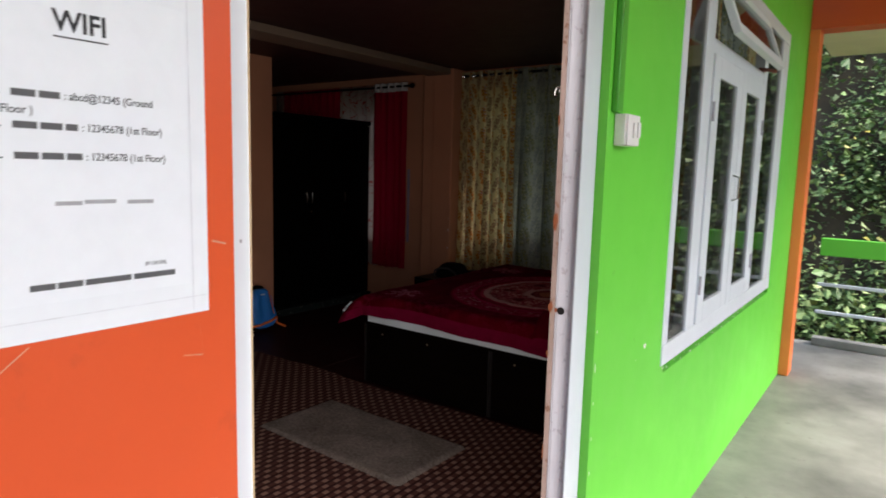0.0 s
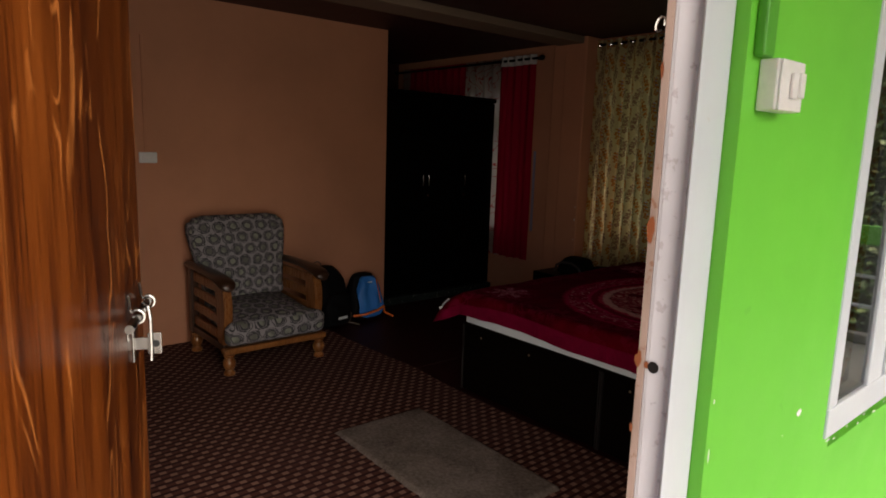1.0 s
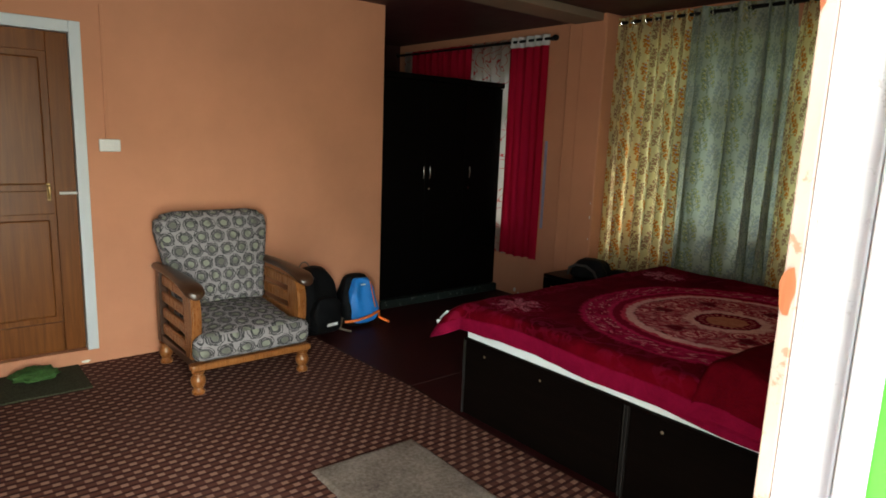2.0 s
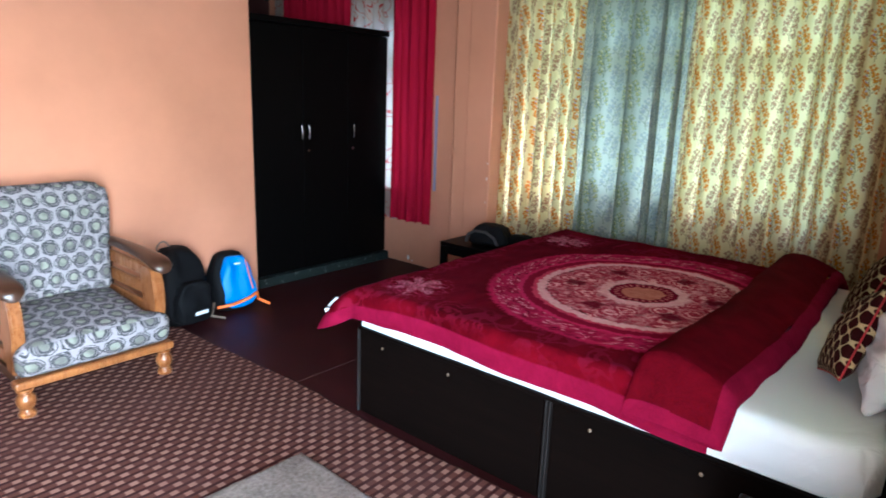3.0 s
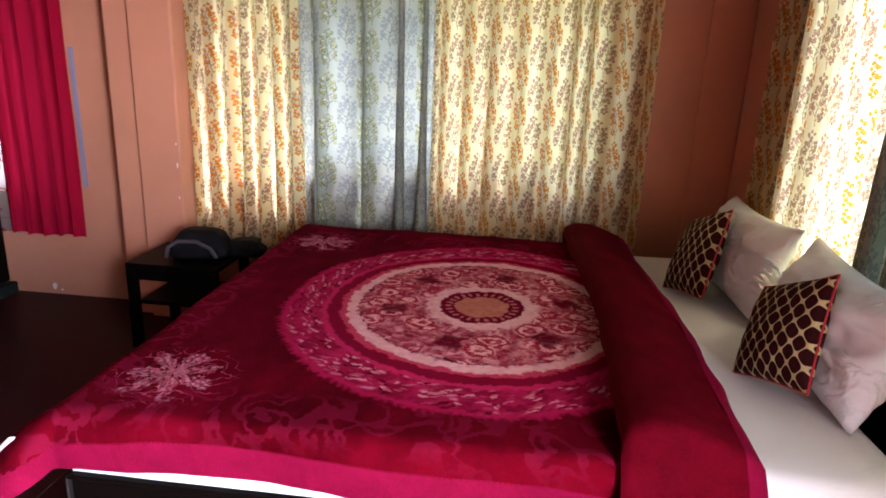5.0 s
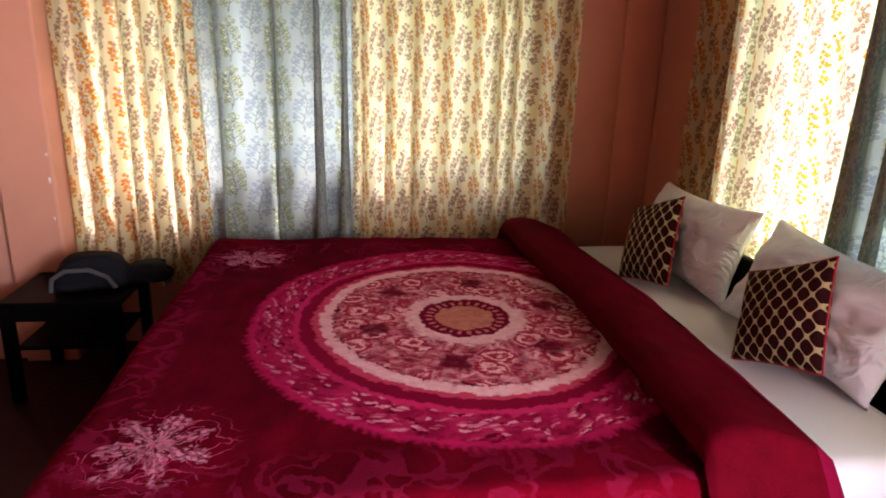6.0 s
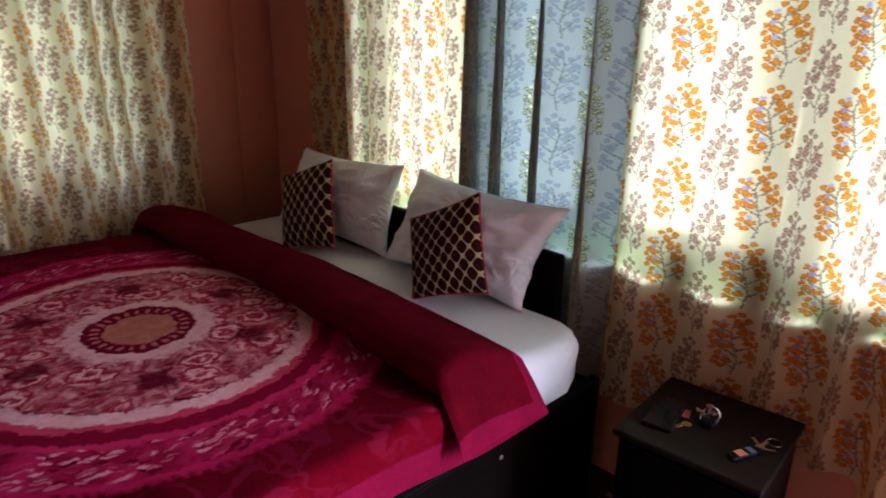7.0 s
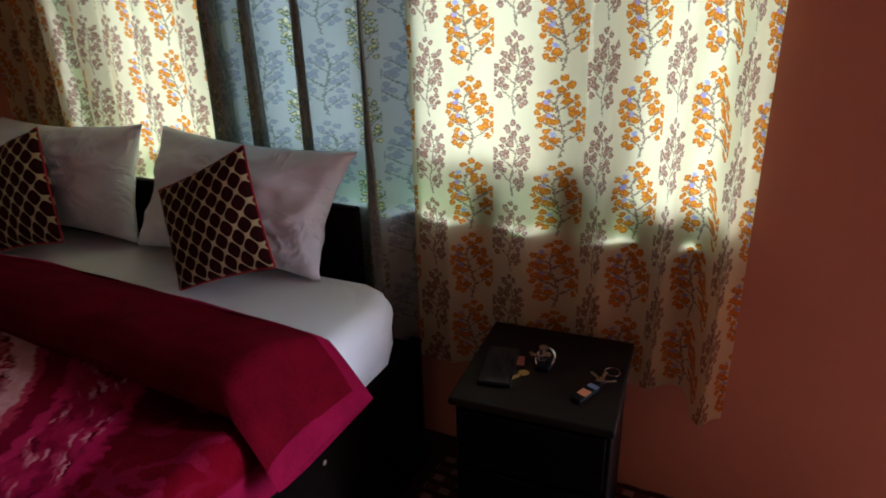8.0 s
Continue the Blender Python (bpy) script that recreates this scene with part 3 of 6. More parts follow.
def chair_fabric():
    """Grey upholstery with rows of pale discs inside loose dark rings."""
    n = Nodes("grey_ring_upholstery")
    uv = n.coord("UV")
    u, v, _ = n.sep(uv)
    s = 0.098
    b = n.math("DIVIDE", v, s * 0.86)
    row = n.math("FLOOR", b)
    a = n.math("ADD", n.math("DIVIDE", u, s), n.math("MULTIPLY", n.math("PINGPONG", row, 1.0), 0.5))
    fx = n.math("SUBTRACT", n.math("FRACT", a), 0.5)
    fy = n.math("MULTIPLY", n.math("SUBTRACT", n.math("FRACT", b), 0.5), 0.86)
    wob = n.math("MULTIPLY", n.math("SUBTRACT", n.noise(uv, 45, 2), 0.5), 0.16)
    r = n.math("ADD", n.math("SQRT", n.math("ADD", n.math("MULTIPLY", fx, fx), n.math("MULTIPLY", fy, fy))), wob)
    disc = n.math("SUBTRACT", 1.0, n.smooth(r, 0.19, 0.225))

    def loop(dist, at, w):
        return n.math("SUBTRACT", 1.0, n.smooth(n.math("ABSOLUTE", n.math("SUBTRACT", dist, at)), w * 0.5, w))

    r2 = n.math("ADD", r, n.math("MULTIPLY", n.math("SUBTRACT", n.noise(uv, 30, 2), 0.5), 0.30))
    r3 = n.math("ADD", r, n.math("MULTIPLY", n.math("SUBTRACT", n.noise(n.mapping(uv, loc=(3, 5, 0)), 26, 2), 0.5), 0.34))
    rings = n.math("MAXIMUM", loop(r, 0.245, 0.035), n.math("MAXIMUM", loop(r2, 0.34, 0.036), loop(r3, 0.42, 0.036)))
    yarn = n.noise(uv, 330, 3, 0.7)
    col = n.mix(yarn, (0.20, 0.18, 0.19), (0.35, 0.318, 0.325))
    halo = n.math("SUBTRACT", 1.0, n.smooth(r2, 0.33, 0.37))
    col = n.mix(n.math("MULTIPLY", halo, 0.6), col, (0.105, 0.095, 0.10))
    col = n.mix(n.math("MULTIPLY", rings, 0.95), col, (0.035, 0.036, 0.038))
    dcol = n.mix(n.smooth(n.noise(uv, 9, 2), 0.42, 0.58), (0.30, 0.315, 0.25), (0.07, 0.066, 0.066))
    col = n.mix(disc, col, n.mix(yarn, dcol, tuple(q * 0.8 for q in (0.25, 0.25, 0.2))))
    return n.finish(col, 0.9, n.bump(yarn, 0.35, 0.003), spec=0.15)


def cushion_fabric():
    """Maroon velvet with a gold ogee lattice."""
    n = Nodes("maroon_gold_lattice")
    uv = n.coord("UV")
    u, v, _ = n.sep(uv)
    a = n.math("MULTIPLY", u, 6.2)
    b = n.math("MULTIPLY", v, 5.4)
    p = n.math("ABSOLUTE", n.math("SUBTRACT", n.math("FRACT", n.math("ADD", a, b)), 0.5))
    q = n.math("ABSOLUTE", n.math("SUBTRACT", n.math("FRACT", n.math("SUBTRACT", a, b)), 0.5))
    rr = n.math("POWER", n.math("ADD", n.math("POWER", p, 3.2), n.math("POWER", q, 3.2)), 1 / 3.2)
    line = n.smooth(rr, 0.447, 0.478)
    thread = n.noise(uv, 160, 3)
    gold = n.mix(thread, (0.20, 0.14, 0.05), (0.76, 0.64, 0.36))
    velvet = n.mix(n.noise(uv, 60, 4), (0.010, 0.001, 0.0015), (0.042, 0.003, 0.0045))
    col = n.mix(line, velvet, gold)
    return n.finish(col, n.math("SUBTRACT", 0.8, n.math("MULTIPLY", line, 0.35)), n.bump(n.math("ADD", line, thread), 0.4, 0.003), spec=0.12)


def glass_material():
    """Thin clear panes that turn glossy at a flat angle."""
    n = Nodes("window_glass")
    g, tr, mx, lw = (n.t.nodes.new(k) for k in ("ShaderNodeBsdfGlossy", "ShaderNodeBsdfTransparent", "ShaderNodeMixShader", "ShaderNodeLayerWeight"))
    g.inputs["Roughness"].default_value = 0.02
    tr.inputs["Color"].default_value = (0.52, 0.53, 0.52, 1)
    lw.inputs["Blend"].default_value = 0.5
    gloss = n.math("ADD", 0.03, n.math("MULTIPLY", n.math("POWER", lw.outputs["Facing"], 4.0), 0.6))
    n.link(gloss, mx.inputs[0])
    n.link(tr.outputs[0], mx.inputs[1])
    n.link(g.outputs[0], mx.inputs[2])
    n.link(mx.outputs[0], n.out.inputs["Surface"])
    return n.mat


def leaf_material():
    n = Nodes("shrub_leaves")
    g = n.t.nodes.new("ShaderNodeNewGeometry").outputs["Random Per Island"]
    col = n.ramp(g, (0.0, (0.03, 0.055, 0.016)), (0.4, (0.085, 0.15, 0.045)), (0.75, (0.18, 0.27, 0.09)), (0.95, (0.32, 0.40, 0.15)), (0.985, (0.42, 0.46, 0.22)), (1.0, (0.50, 0.40, 0.06)))
    return n.finish(col, 0.55, spec=0.35)


SHEET = creased_cotton("white_cotton_sheet", (0.84, 0.88, 0.90), 3.0, 0.25)
RUG = rug_material()
CARPET = carpet_material()
CLOTH_Y = curtain_cloth("cream_floral_cotton", (0.80, 0.73, 0.41), [((0.52, 0.155, 0.005), (0.68, 0.30, 0.02), 1.0), ((0.25, 0.115, 0.065), (0.50, 0.32, 0.20), 0.96)],
                        (0.17, 0.08, 0.05), (0.36, 0.36, 0.66), 0.56, 0.194, 0.203, 0.0074)
CLOTH_G = curtain_cloth("blue_grey_floral_cotton", (0.37, 0.41, 0.345), [((0.09, 0.135, 0.05), (0.58, 0.54, 0.24), 0.95), ((0.18, 0.22, 0.23), (0.24, 0.28, 0.29), 0.8)],
                        (0.07, 0.10, 0.06), (0.66, 0.64, 0.36), 0.38, 0.165, 0.22, 0.0070)
RED_CLOTH = plain_cloth("crimson_curtain_cloth", (0.40, 0.008, 0.034), 0.3)
WHITE_CLOTH = plain_cloth("white_heading_tape", (0.72, 0.70, 0.70), 0.3)
SHEER = sheer_cloth()
BLANKET = blanket_material()
HEM = plush("crimson_satin_hem", (0.095, 0.0015, 0.013), (0.195, 0.004, 0.030))
PLUSH = plush("crimson_plush_back", (0.04, 0.0004, 0.0025), (0.108, 0.0012, 0.0075))
CHAIR_FABRIC = chair_fabric()
CUSHION = cushion_fabric()
GLASS = glass_material()
LEAF = leaf_material()
EARTH = plain("hill_soil", (0.050, 0.038, 0.022), 0.95, grain=1.5, vary=0.6)
PILLOW = creased_cotton("white_pillow_cotton", (0.80, 0.87, 0.94), 4.5, 0.5)
RED_PIPING = plain("red_piping", (0.40, 0.01, 0.02), 0.6)
BLACK_NYLON = plain("black_nylon", (0.004, 0.004, 0.005), 0.7, grain=220, vary=0.35, bumps=0.25, spec=0.12)
BLUE_NYLON = plain("blue_nylon", (0.02, 0.20, 0.64), 0.55, grain=220, vary=0.15, bumps=0.25)
ORANGE_WEB = plain("orange_webbing", (0.80, 0.16, 0.015), 0.6, grain=200)
GREY_WEB = plain("beige_strap", (0.15, 0.115, 0.09), 0.7, grain=200)
REFLECT = plain("pale_reflective_tape", (0.8, 0.82, 0.85), 0.25)
PLASTIC_W = plain("white_plastic", (0.72, 0.70, 0.69), 0.35, vary=0.05, bumps=0.03)
PAPER = plain("white_paper", (0.76, 0.78, 0.82), 0.6, grain=40, vary=0.02, bumps=0.03)
FILM = plain("clear_film_over_white", (0.78, 0.80, 0.84), 0.12, grain=25, vary=0.02, bumps=0.25)
INK = plain("black_ink", (0.015, 0.015, 0.018), 0.6, bumps=0.0)
PENCIL = plain("grey_pencil", (0.34, 0.34, 0.36), 0.7, bumps=0.0)
BRASS = plain("brass", (0.65, 0.47, 0.18), 0.25, 1.0, vary=0.08)
DARK_MAT = plain("dark_green_doormat", (0.045, 0.045, 0.028), 0.95, grain=120, vary=0.5, bumps=0.6, spec=0.1)
GREEN_CLOTH = plain("green_floor_cloth", (0.028, 0.075, 0.012), 0.9, grain=90, vary=0.4, bumps=0.7)
PHONE = plain("black_phone_glass", (0.008, 0.008, 0.01), 0.08, vary=0.02, bumps=0.0)
PLINTH = painted("chipped_grey_green_plinth", (0.010, 0.015, 0.014), 0.75, (0.5, 1.5), 0.4, (26, 0.60, (0.16, 0.17, 0.16), 0.7), spec=0.15)
LAVENDER = painted("lavender_window_paint", (0.27, 0.26, 0.38), 0.5)
DARK_GREEN = painted("green_conduit_paint", (0.07, 0.33, 0.03), 0.45)
ORANGE_TRIM = painted("orange_trim_paint", (0.80, 0.19, 0.05), 0.45)
PLASTER = plain("bare_plaster_chip", (0.72, 0.72, 0.68), 0.8, vary=0.1)

EDGE_WORN = painted("worn_brown_edge_paint", (0.22, 0.155, 0.135), 0.6, (0.6, 1.2), 0.3, (22, 0.56, (0.12, 0.05, 0.025), 0.8))
BEAM = painted("dull_beam_paint", (0.20, 0.14, 0.10), 0.7)
EDGE_TAN = wood("raw_door_edge", (0.30, 0.20, 0.11), (0.46, 0.33, 0.19), "z", 0.6)

# ---------------- structure ----------------
XO, XG, XI = -0.693, -0.735, -0.82     # east wall: orange face, green face, inner face
YN, YNO = 5.40, 5.56       # north wall, inner and outer face
XW = -4.925                # wall behind the armchair
ZC = 2.50                  # ceiling
wall_orange = setting("wall_east_1", wall_mesh("y", XI, XO, -3.0, 0.461, 0, 2.96), (SALMON, ORANGE, ORANGE), "orange painted outer wall beside the entrance door", "wall")
wall_green = setting("wall_east_2", wall_mesh("y", XI, XG, 1.717, YNO, 0, 2.96, [(2.405, 4.60, 0.765, 2.38)]), (SALMON, GREEN, GREEN), "bright green outer wall with a white window, salmon inside", "wall")
setting("wall_east_3", wall_mesh("y", XI, XG, 0.461, 1.717, 2.12, 2.96), (SALMON, GREEN, GREEN), "wall over the entrance door", "wall")
wall_n = setting("wall_north", wall_mesh("x", YN, YNO, -6.95, XI, 0, 2.96, [(-3.62, -1.45, 0.82, 2.30), (-6.55, -4.58, 0.72, 2.30)]), (SALMON, GREEN, SALMON), "salmon painted wall with curtained windows", "wall")
setting("wall_west_1", wall_mesh("y", XW - 0.12, XW, -1.6, 3.908, 0, 2.96, [(0.93, 1.767, 0.10, 2.085)]), (SALMON, SALMON, SALMON), "salmon painted wall behind the armchair", "wall")
# alcove walls reuse the ceiling's dark maroon instead of the salmon
setting("wall_west_2", boxes((-6.95, -6.8, 3.788, YN, 0, 2.96), (-6.8, XW - 0.12, 3.788, 3.908, 0, 2.96)), CEIL, "wall of the wardrobe alcove in the ceiling's dark maroon", "wall")
setting("wall_west_3", boxes((-5.75, -5.6, -1.75, 3.788, 0, 2.96)), SALMON, "wall behind the bathroom", "wall")
setting("wall_south", boxes((-5.6, XI, -1.75, -1.6, 0, 2.96)), SALMON, "salmon painted wall", "wall")
setting("ceiling", boxes((-5.75, XI, -1.75, 3.788, ZC, ZC + 0.1), (-6.95, XI, 3.788, YN, ZC, ZC + 0.1)), CEIL, "dark maroon painted ceiling", "ceiling")
setting("floor", boxes((-6.95, XI, -1.75, YNO, -0.12, 0.0)), VINYL, "dark maroon vinyl floor", "floor")
setting("ceiling_beam", boxes((-4.07, -3.79, -1.6, 5.18, ZC - 0.06, ZC - 0.002), bevel=0.004), BEAM, "pale beam along the ceiling", "beam")
setting("balcony_floor", boxes((XI, 1.45, -3.0, 6.75, -0.15, -0.004)), CONCRETE, "weathered grey concrete balcony floor", "floor")
setting("balcony_ceiling", boxes((XO + 0.003, 1.7, -3.0, 5.40, 2.96, 3.06), (XG + 0.003, 1.7, 5.60, 6.85, 2.62, 2.72)), CREAM, "cream painted balcony soffit", "ceiling")
setting("balcony_beam", boxes((XG + 0.003, 1.7, 5.402, 5.598, 2.59, 3.0), (XO + 0.003, 1.7, -3.0, -2.85, 2.3, 2.958)), ORANGE, "orange painted concrete beam", "beam")
pil_nw = setting("pilaster_north_west", boxes((-4.155, -3.998, 5.215, YN, 0, ZC), (-3.998, -3.755, 5.18, YN, 0, ZC), bevel=0.012), SALMON, "salmon painted stepped pilaster", "pilaster")
setting("pilaster_north_east", boxes((-1.034, XI, 5.375, YN, 0, ZC), bevel=0.008), SALMON, "salmon painted corner pilaster", "pilaster")
setting("wall_corner_post", boxes((XG + 0.001, XG + 0.07, 5.40, 5.58, 0, 2.588), bevel=0.004), ORANGE_TRIM, "orange painted corner post at the end of the wall", "post")


setting("floor_seam", boxes((-3.505, -3.500, 3.16, 5.17, 0.0005, 0.0018)), plain("pale_vinyl_seam", (0.06, 0.03, 0.026), 0.7), "thin pale seam in the maroon vinyl floor", "trim")


def carpet_mesh():
    """One sheet with a slightly wandering raw edge."""
    bm = bmesh.new()
    rnd = random.Random(3)
    n, xa, xb = 90, XW + 0.002, XI - 0.002
    top = []
    for i in range(n + 1):
        x = xa + (xb - xa) * i / n
        e = 3.15 + 0.012 * math.sin(x * 3.1) + rnd.uniform(-0.004, 0.004)
        lift = 0.008 + 0.006 * max(0, math.sin(x * 5.0))
        top.append([bm.verts.new((x, -1.59, 0.008)), bm.verts.new((x, 3.05, 0.008)), bm.verts.new((x, e, lift)), bm.verts.new((x, e, 0.0))])
    for a, b in zip(top, top[1:]):
        for k in range(3):
            bm.faces.new((a[k], b[k], b[k + 1], a[k + 1]))
    return bm


tagged(part("carpet", carpet_mesh(), CARPET), "brown basket-weave carpet with a raw edge on the floor", "carpet")

# terrain and shrubs beyond the balcony
def hill(x, y):
    h = -5.0 - 0.02 * max(0, abs(x) - 30)
    if y > 7.5:
        h += min(2.2 * (y - 7.5), 14 + 0.15 * (y - 7.5))
    return h + 0.8 * noise.noise((x * 0.35, y * 0.35, 0)) + 0.25 * noise.noise((x, y, 2))


def terrain():
    bm = bmesh.new()
    xs = [-400, -150, -60] + [-20 + i for i in range(41)] + [60, 150, 400]
    ys = [-400, -150, -60, -20, -5, 2, 5, 6.5] + [7.5 + 0.6 * i for i in range(16)] + [20, 30, 60, 150, 400]
    vs = [[bm.verts.new((x, y, hill(x, y))) for y in ys] for x in xs]
    for i in range(len(xs) - 1):
        for j in range(len(ys) - 1):
            bm.faces.new((vs[i][j], vs[i + 1][j], vs[i + 1][j + 1], vs[i][j + 1]))
    return bm


setting("ground", terrain(), EARTH, "dark wooded hillside rising behind the house", "ground")


def foliage(count, x0, x1, y0, y1, seed, smin, smax):
    """Pointed leaves in tufts over the slope, as one mesh."""
    rnd = random.Random(seed)
    verts, faces = [], []
    for _ in range(count // 14):
        x, y = rnd.uniform(x0, x1), rnd.uniform(y0, y1)
        base = Vector((x, y, hill(x, y)))
        bare = noise.noise((x * 1.3, base.z * 0.9, 7)) + 0.5 * noise.noise((x * 3.1, base.z * 2.3, 3))
        if bare > 0.06 and rnd.random() < 0.93:         # bare earth shows between the shrubs
            continue
        big = 1.6 if noise.noise((x * 2.1, base.z * 1.7, 21)) > 0.18 else 1.0
        out = Vector((rnd.uniform(-0.5, 0.5), -rnd.uniform(0.3, 1.0), rnd.uniform(0.1, 1.0))).normalized()
        tuft = base + out * rnd.uniform(0.05, 0.75)
        for _ in range(14):
            c = tuft + Vector((rnd.gauss(0, 0.17), rnd.gauss(0, 0.17), rnd.gauss(0, 0.17)))
            d = Vector((rnd.gauss(0, 1), rnd.gauss(0, 1) - 0.6, rnd.gauss(-0.5, 0.7))).normalized()
            s = d.cross(Vector((rnd.gauss(0, 0.4), rnd.gauss(0, 0.4), 1))).normalized()
            nrm = d.cross(s)
            ln, w = rnd.uniform(smin, smax) * big, rnd.uniform(0.28, 0.42)
            k = len(verts)
            verts += [c, c + d * ln * 0.45 + s * ln * w + nrm * 0.01, c + d * ln - nrm * ln * 0.12, c + d * ln * 0.45 - s * ln * w + nrm * 0.01]
            faces += [(k, k + 1, k + 2), (k, k + 2, k + 3)]
    me = bpy.data.meshes.new("shrubs")
    me.from_pydata(verts, [], faces)
    me.materials.append(LEAF)
    return tagged(new("shrubs", me), "dense green shrubs covering the steep hillside", "shrubs", "", "stuff")


foliage(130000, -2.0, 6.0, 7.6, 13.0, 5, 0.035, 0.115)

# ---------------- outside the door ----------------
frame_e = thing("entrance_door_frame", (-0.79, 0.53, 0), 0, "worn white wooden entrance door frame with chipped paint", "door frame", "", "structure")
jr = bmesh.new()
box(jr, -0.022, 0.025, 1.085, 1.186, 0, 2.12, 0.003)      # outer stop
box(jr, -0.0305, -0.022, 1.090, 1.186, 0, 2.12, 0.003)     # rebate
jamb_r = part("jamb", jr, GREY_PAINT, frame_e, "greyed white jamb, chipped to brown wood")
part("face_strip", boxes((0.0255, 0.029, 1.0845, 1.185, 0, 2.12), bevel=0.001), WHITE_PAINT, jamb_r)
part("inner_edge", boxes((-0.0475, -0.031, 1.091, 1.186, 0, 2.12), bevel=0.002), EDGE_WORN, jamb_r, "worn brown inner edge")
jl = bmesh.new()
box(jl, -0.05, -0.007, -0.068, 0.033, 0, 2.12, 0.003)
jamb_l = part("jamb", jl, WHITE_PAINT, frame_e)
part("head", boxes((-0.05, 0.025, 0.034, 1.0845, 2.05, 2.12), bevel=0.003), WHITE_PAINT, frame_e)


def chips(parent, spots, mat, name):
    """Irregular flakes lying on an upright face; each spot is (x, y, z, width, height, normal axis)."""
    rnd = random.Random(11)
    bm = bmesh.new()
    for x, y, z, w, h, ax in spots:
        ring = []
        for k in range(11):
            a = 2 * math.pi * k / 11
            r = rnd.uniform(0.7, 1.15)
            u, v = 0.5 * w * r * math.cos(a), 0.5 * h * r * math.sin(a)
            ring.append(bm.verts.new((x, y + u, z + v) if ax == "x" else (x + u, y, z + v)))
        bm.faces.new(ring)
    return part(name, bm, mat, parent)


chips(jamb_r, [(-0.041, 1.0885, 1.385, 0.018, 0.050, "y"), (-0.043, 1.0885, 1.139, 0.016, 0.034, "y"), (-0.026, 1.0885, 1.133, 0.012, 0.016, "y"),
               (-0.047, 1.0885, 1.00, 0.007, 0.02, "y"), (-0.045, 1.0885, 1.667, 0.007, 0.03, "y"), (-0.047, 1.0885, 0.70, 0.006, 0.05, "y")], BARE_WOOD, "paint_chip")
chips(jamb_l, [(-0.0065, -0.042, 1.600, 0.012, 0.006, "x"), (-0.0065, -0.016, 1.585, 0.014, 0.005, "x"), (-0.0065, -0.026, 1.556, 0.004, 0.003, "x"), (-0.0065, -0.020, 1.651, 0.003, 0.005, "x"),
               (-0.0065, 0.016, 1.416, 0.004, 0.006, "x"), (-0.0065, -0.050, 1.535, 0.003, 0.008, "x")], plain("scuffed_grey_paint", (0.24, 0.24, 0.25), 0.7), "scuff")
lh = bmesh.new()
lathe(lh, [(0.011, 0), (0.011, 0.002)], 14, pose(-0.009, 1.0845, 1.133, 90, 0, 0))
part("bolt_hole", lh, BLACK_METAL, jamb_r)
hk = bmesh.new()
tube(hk, [(-0.052 + 0.004 * math.sin(a), 1.082 + 0.012 * math.cos(a), 1.744 + 0.012 * math.sin(a)) for a in [i * 0.5 for i in range(12)]], 0.0026, 6)
part("hook", hk, CHROME, jamb_r)

# entrance door leaf, hung on the near jamb and standing open into the room
HX = 0.975
door = thing("entrance_door", (-0.805, 0.572, 0), 65.6, "varnished brown wood-grain entrance door standing open", "door", kind="structure")
part("leaf", boxes((-0.035, 0, 0, HX, 0.015, 2.04), bevel=0.003), DOOR_WOOD, door)
part("edge", boxes((-0.034, -0.001, -0.002, -0.0004, 0.02, 2.035)), EDGE_TAN, door, "raw tan wooden edge")
for zz in (0.3, 1.05, 1.82):
    part("hinge", boxes((-0.030, -0.004, -0.0035, -0.0022, zz - 0.06, zz + 0.06), bevel=0.0006), BRASS, door)
latch = bmesh.new()
tube(latch, [(0.021, 0.715, 1.166), (0.021, 0.945, 1.172)], 0.0085, 14)
bolt = part("bolt", latch, CHROME, door, "steel sliding bolt")
for yy in (0.80, 0.925):
    st = bmesh.new()
    pts = [(0.003, yy, 1.212), (0.006, yy, 1.200), (0.007, yy, 1.184)] + [(0.021 + 0.0125 * math.cos(a), yy, 1.169 + 0.0135 * math.sin(a)) for a in [2.5 - i * 0.55 for i in range(9)]] + [(0.008, yy, 1.150), (0.004, yy, 1.138)]
    tube(st, pts, 0.0032, 6)
    part("staple", st, CHROME, bolt)
    part("staple_foot", boxes((0.0003, 0.003, yy - 0.006, yy + 0.006, 1.118, 1.140), bevel=0.001), CHROME, bolt)
hs = bmesh.new()
tube(hs, [(0.020, 0.86, 1.182), (0.032, 0.855, 1.176), (0.036, 0.85, 1.150), (0.036, 0.85, 1.085), (0.035, 0.85, 1.060)], 0.0040, 8)
part("hasp", hs, CHROME, bolt)
lg = bmesh.new()
box(lg, 0.0003, 0.003, 0.845, 0.865, 1.058, 1.125, 0.001)
box(lg, 0.003, 0.030, 0.8555, 0.8585, 1.082, 1.108, 0.001)
box(lg, 0.028, 0.0545, 0.8545, 0.8580, 1.072, 1.118, 0.001)
lug = part("lug", lg, CHROME, bolt)
lo = bmesh.new()
lathe(lo, [(0.0075, 0), (0.0075, 0.0015)], 12, pose(0.044, 0.8542, 1.095, 90, 0, 0))
part("padlock_hole", lo, BLACK_METAL, lug)


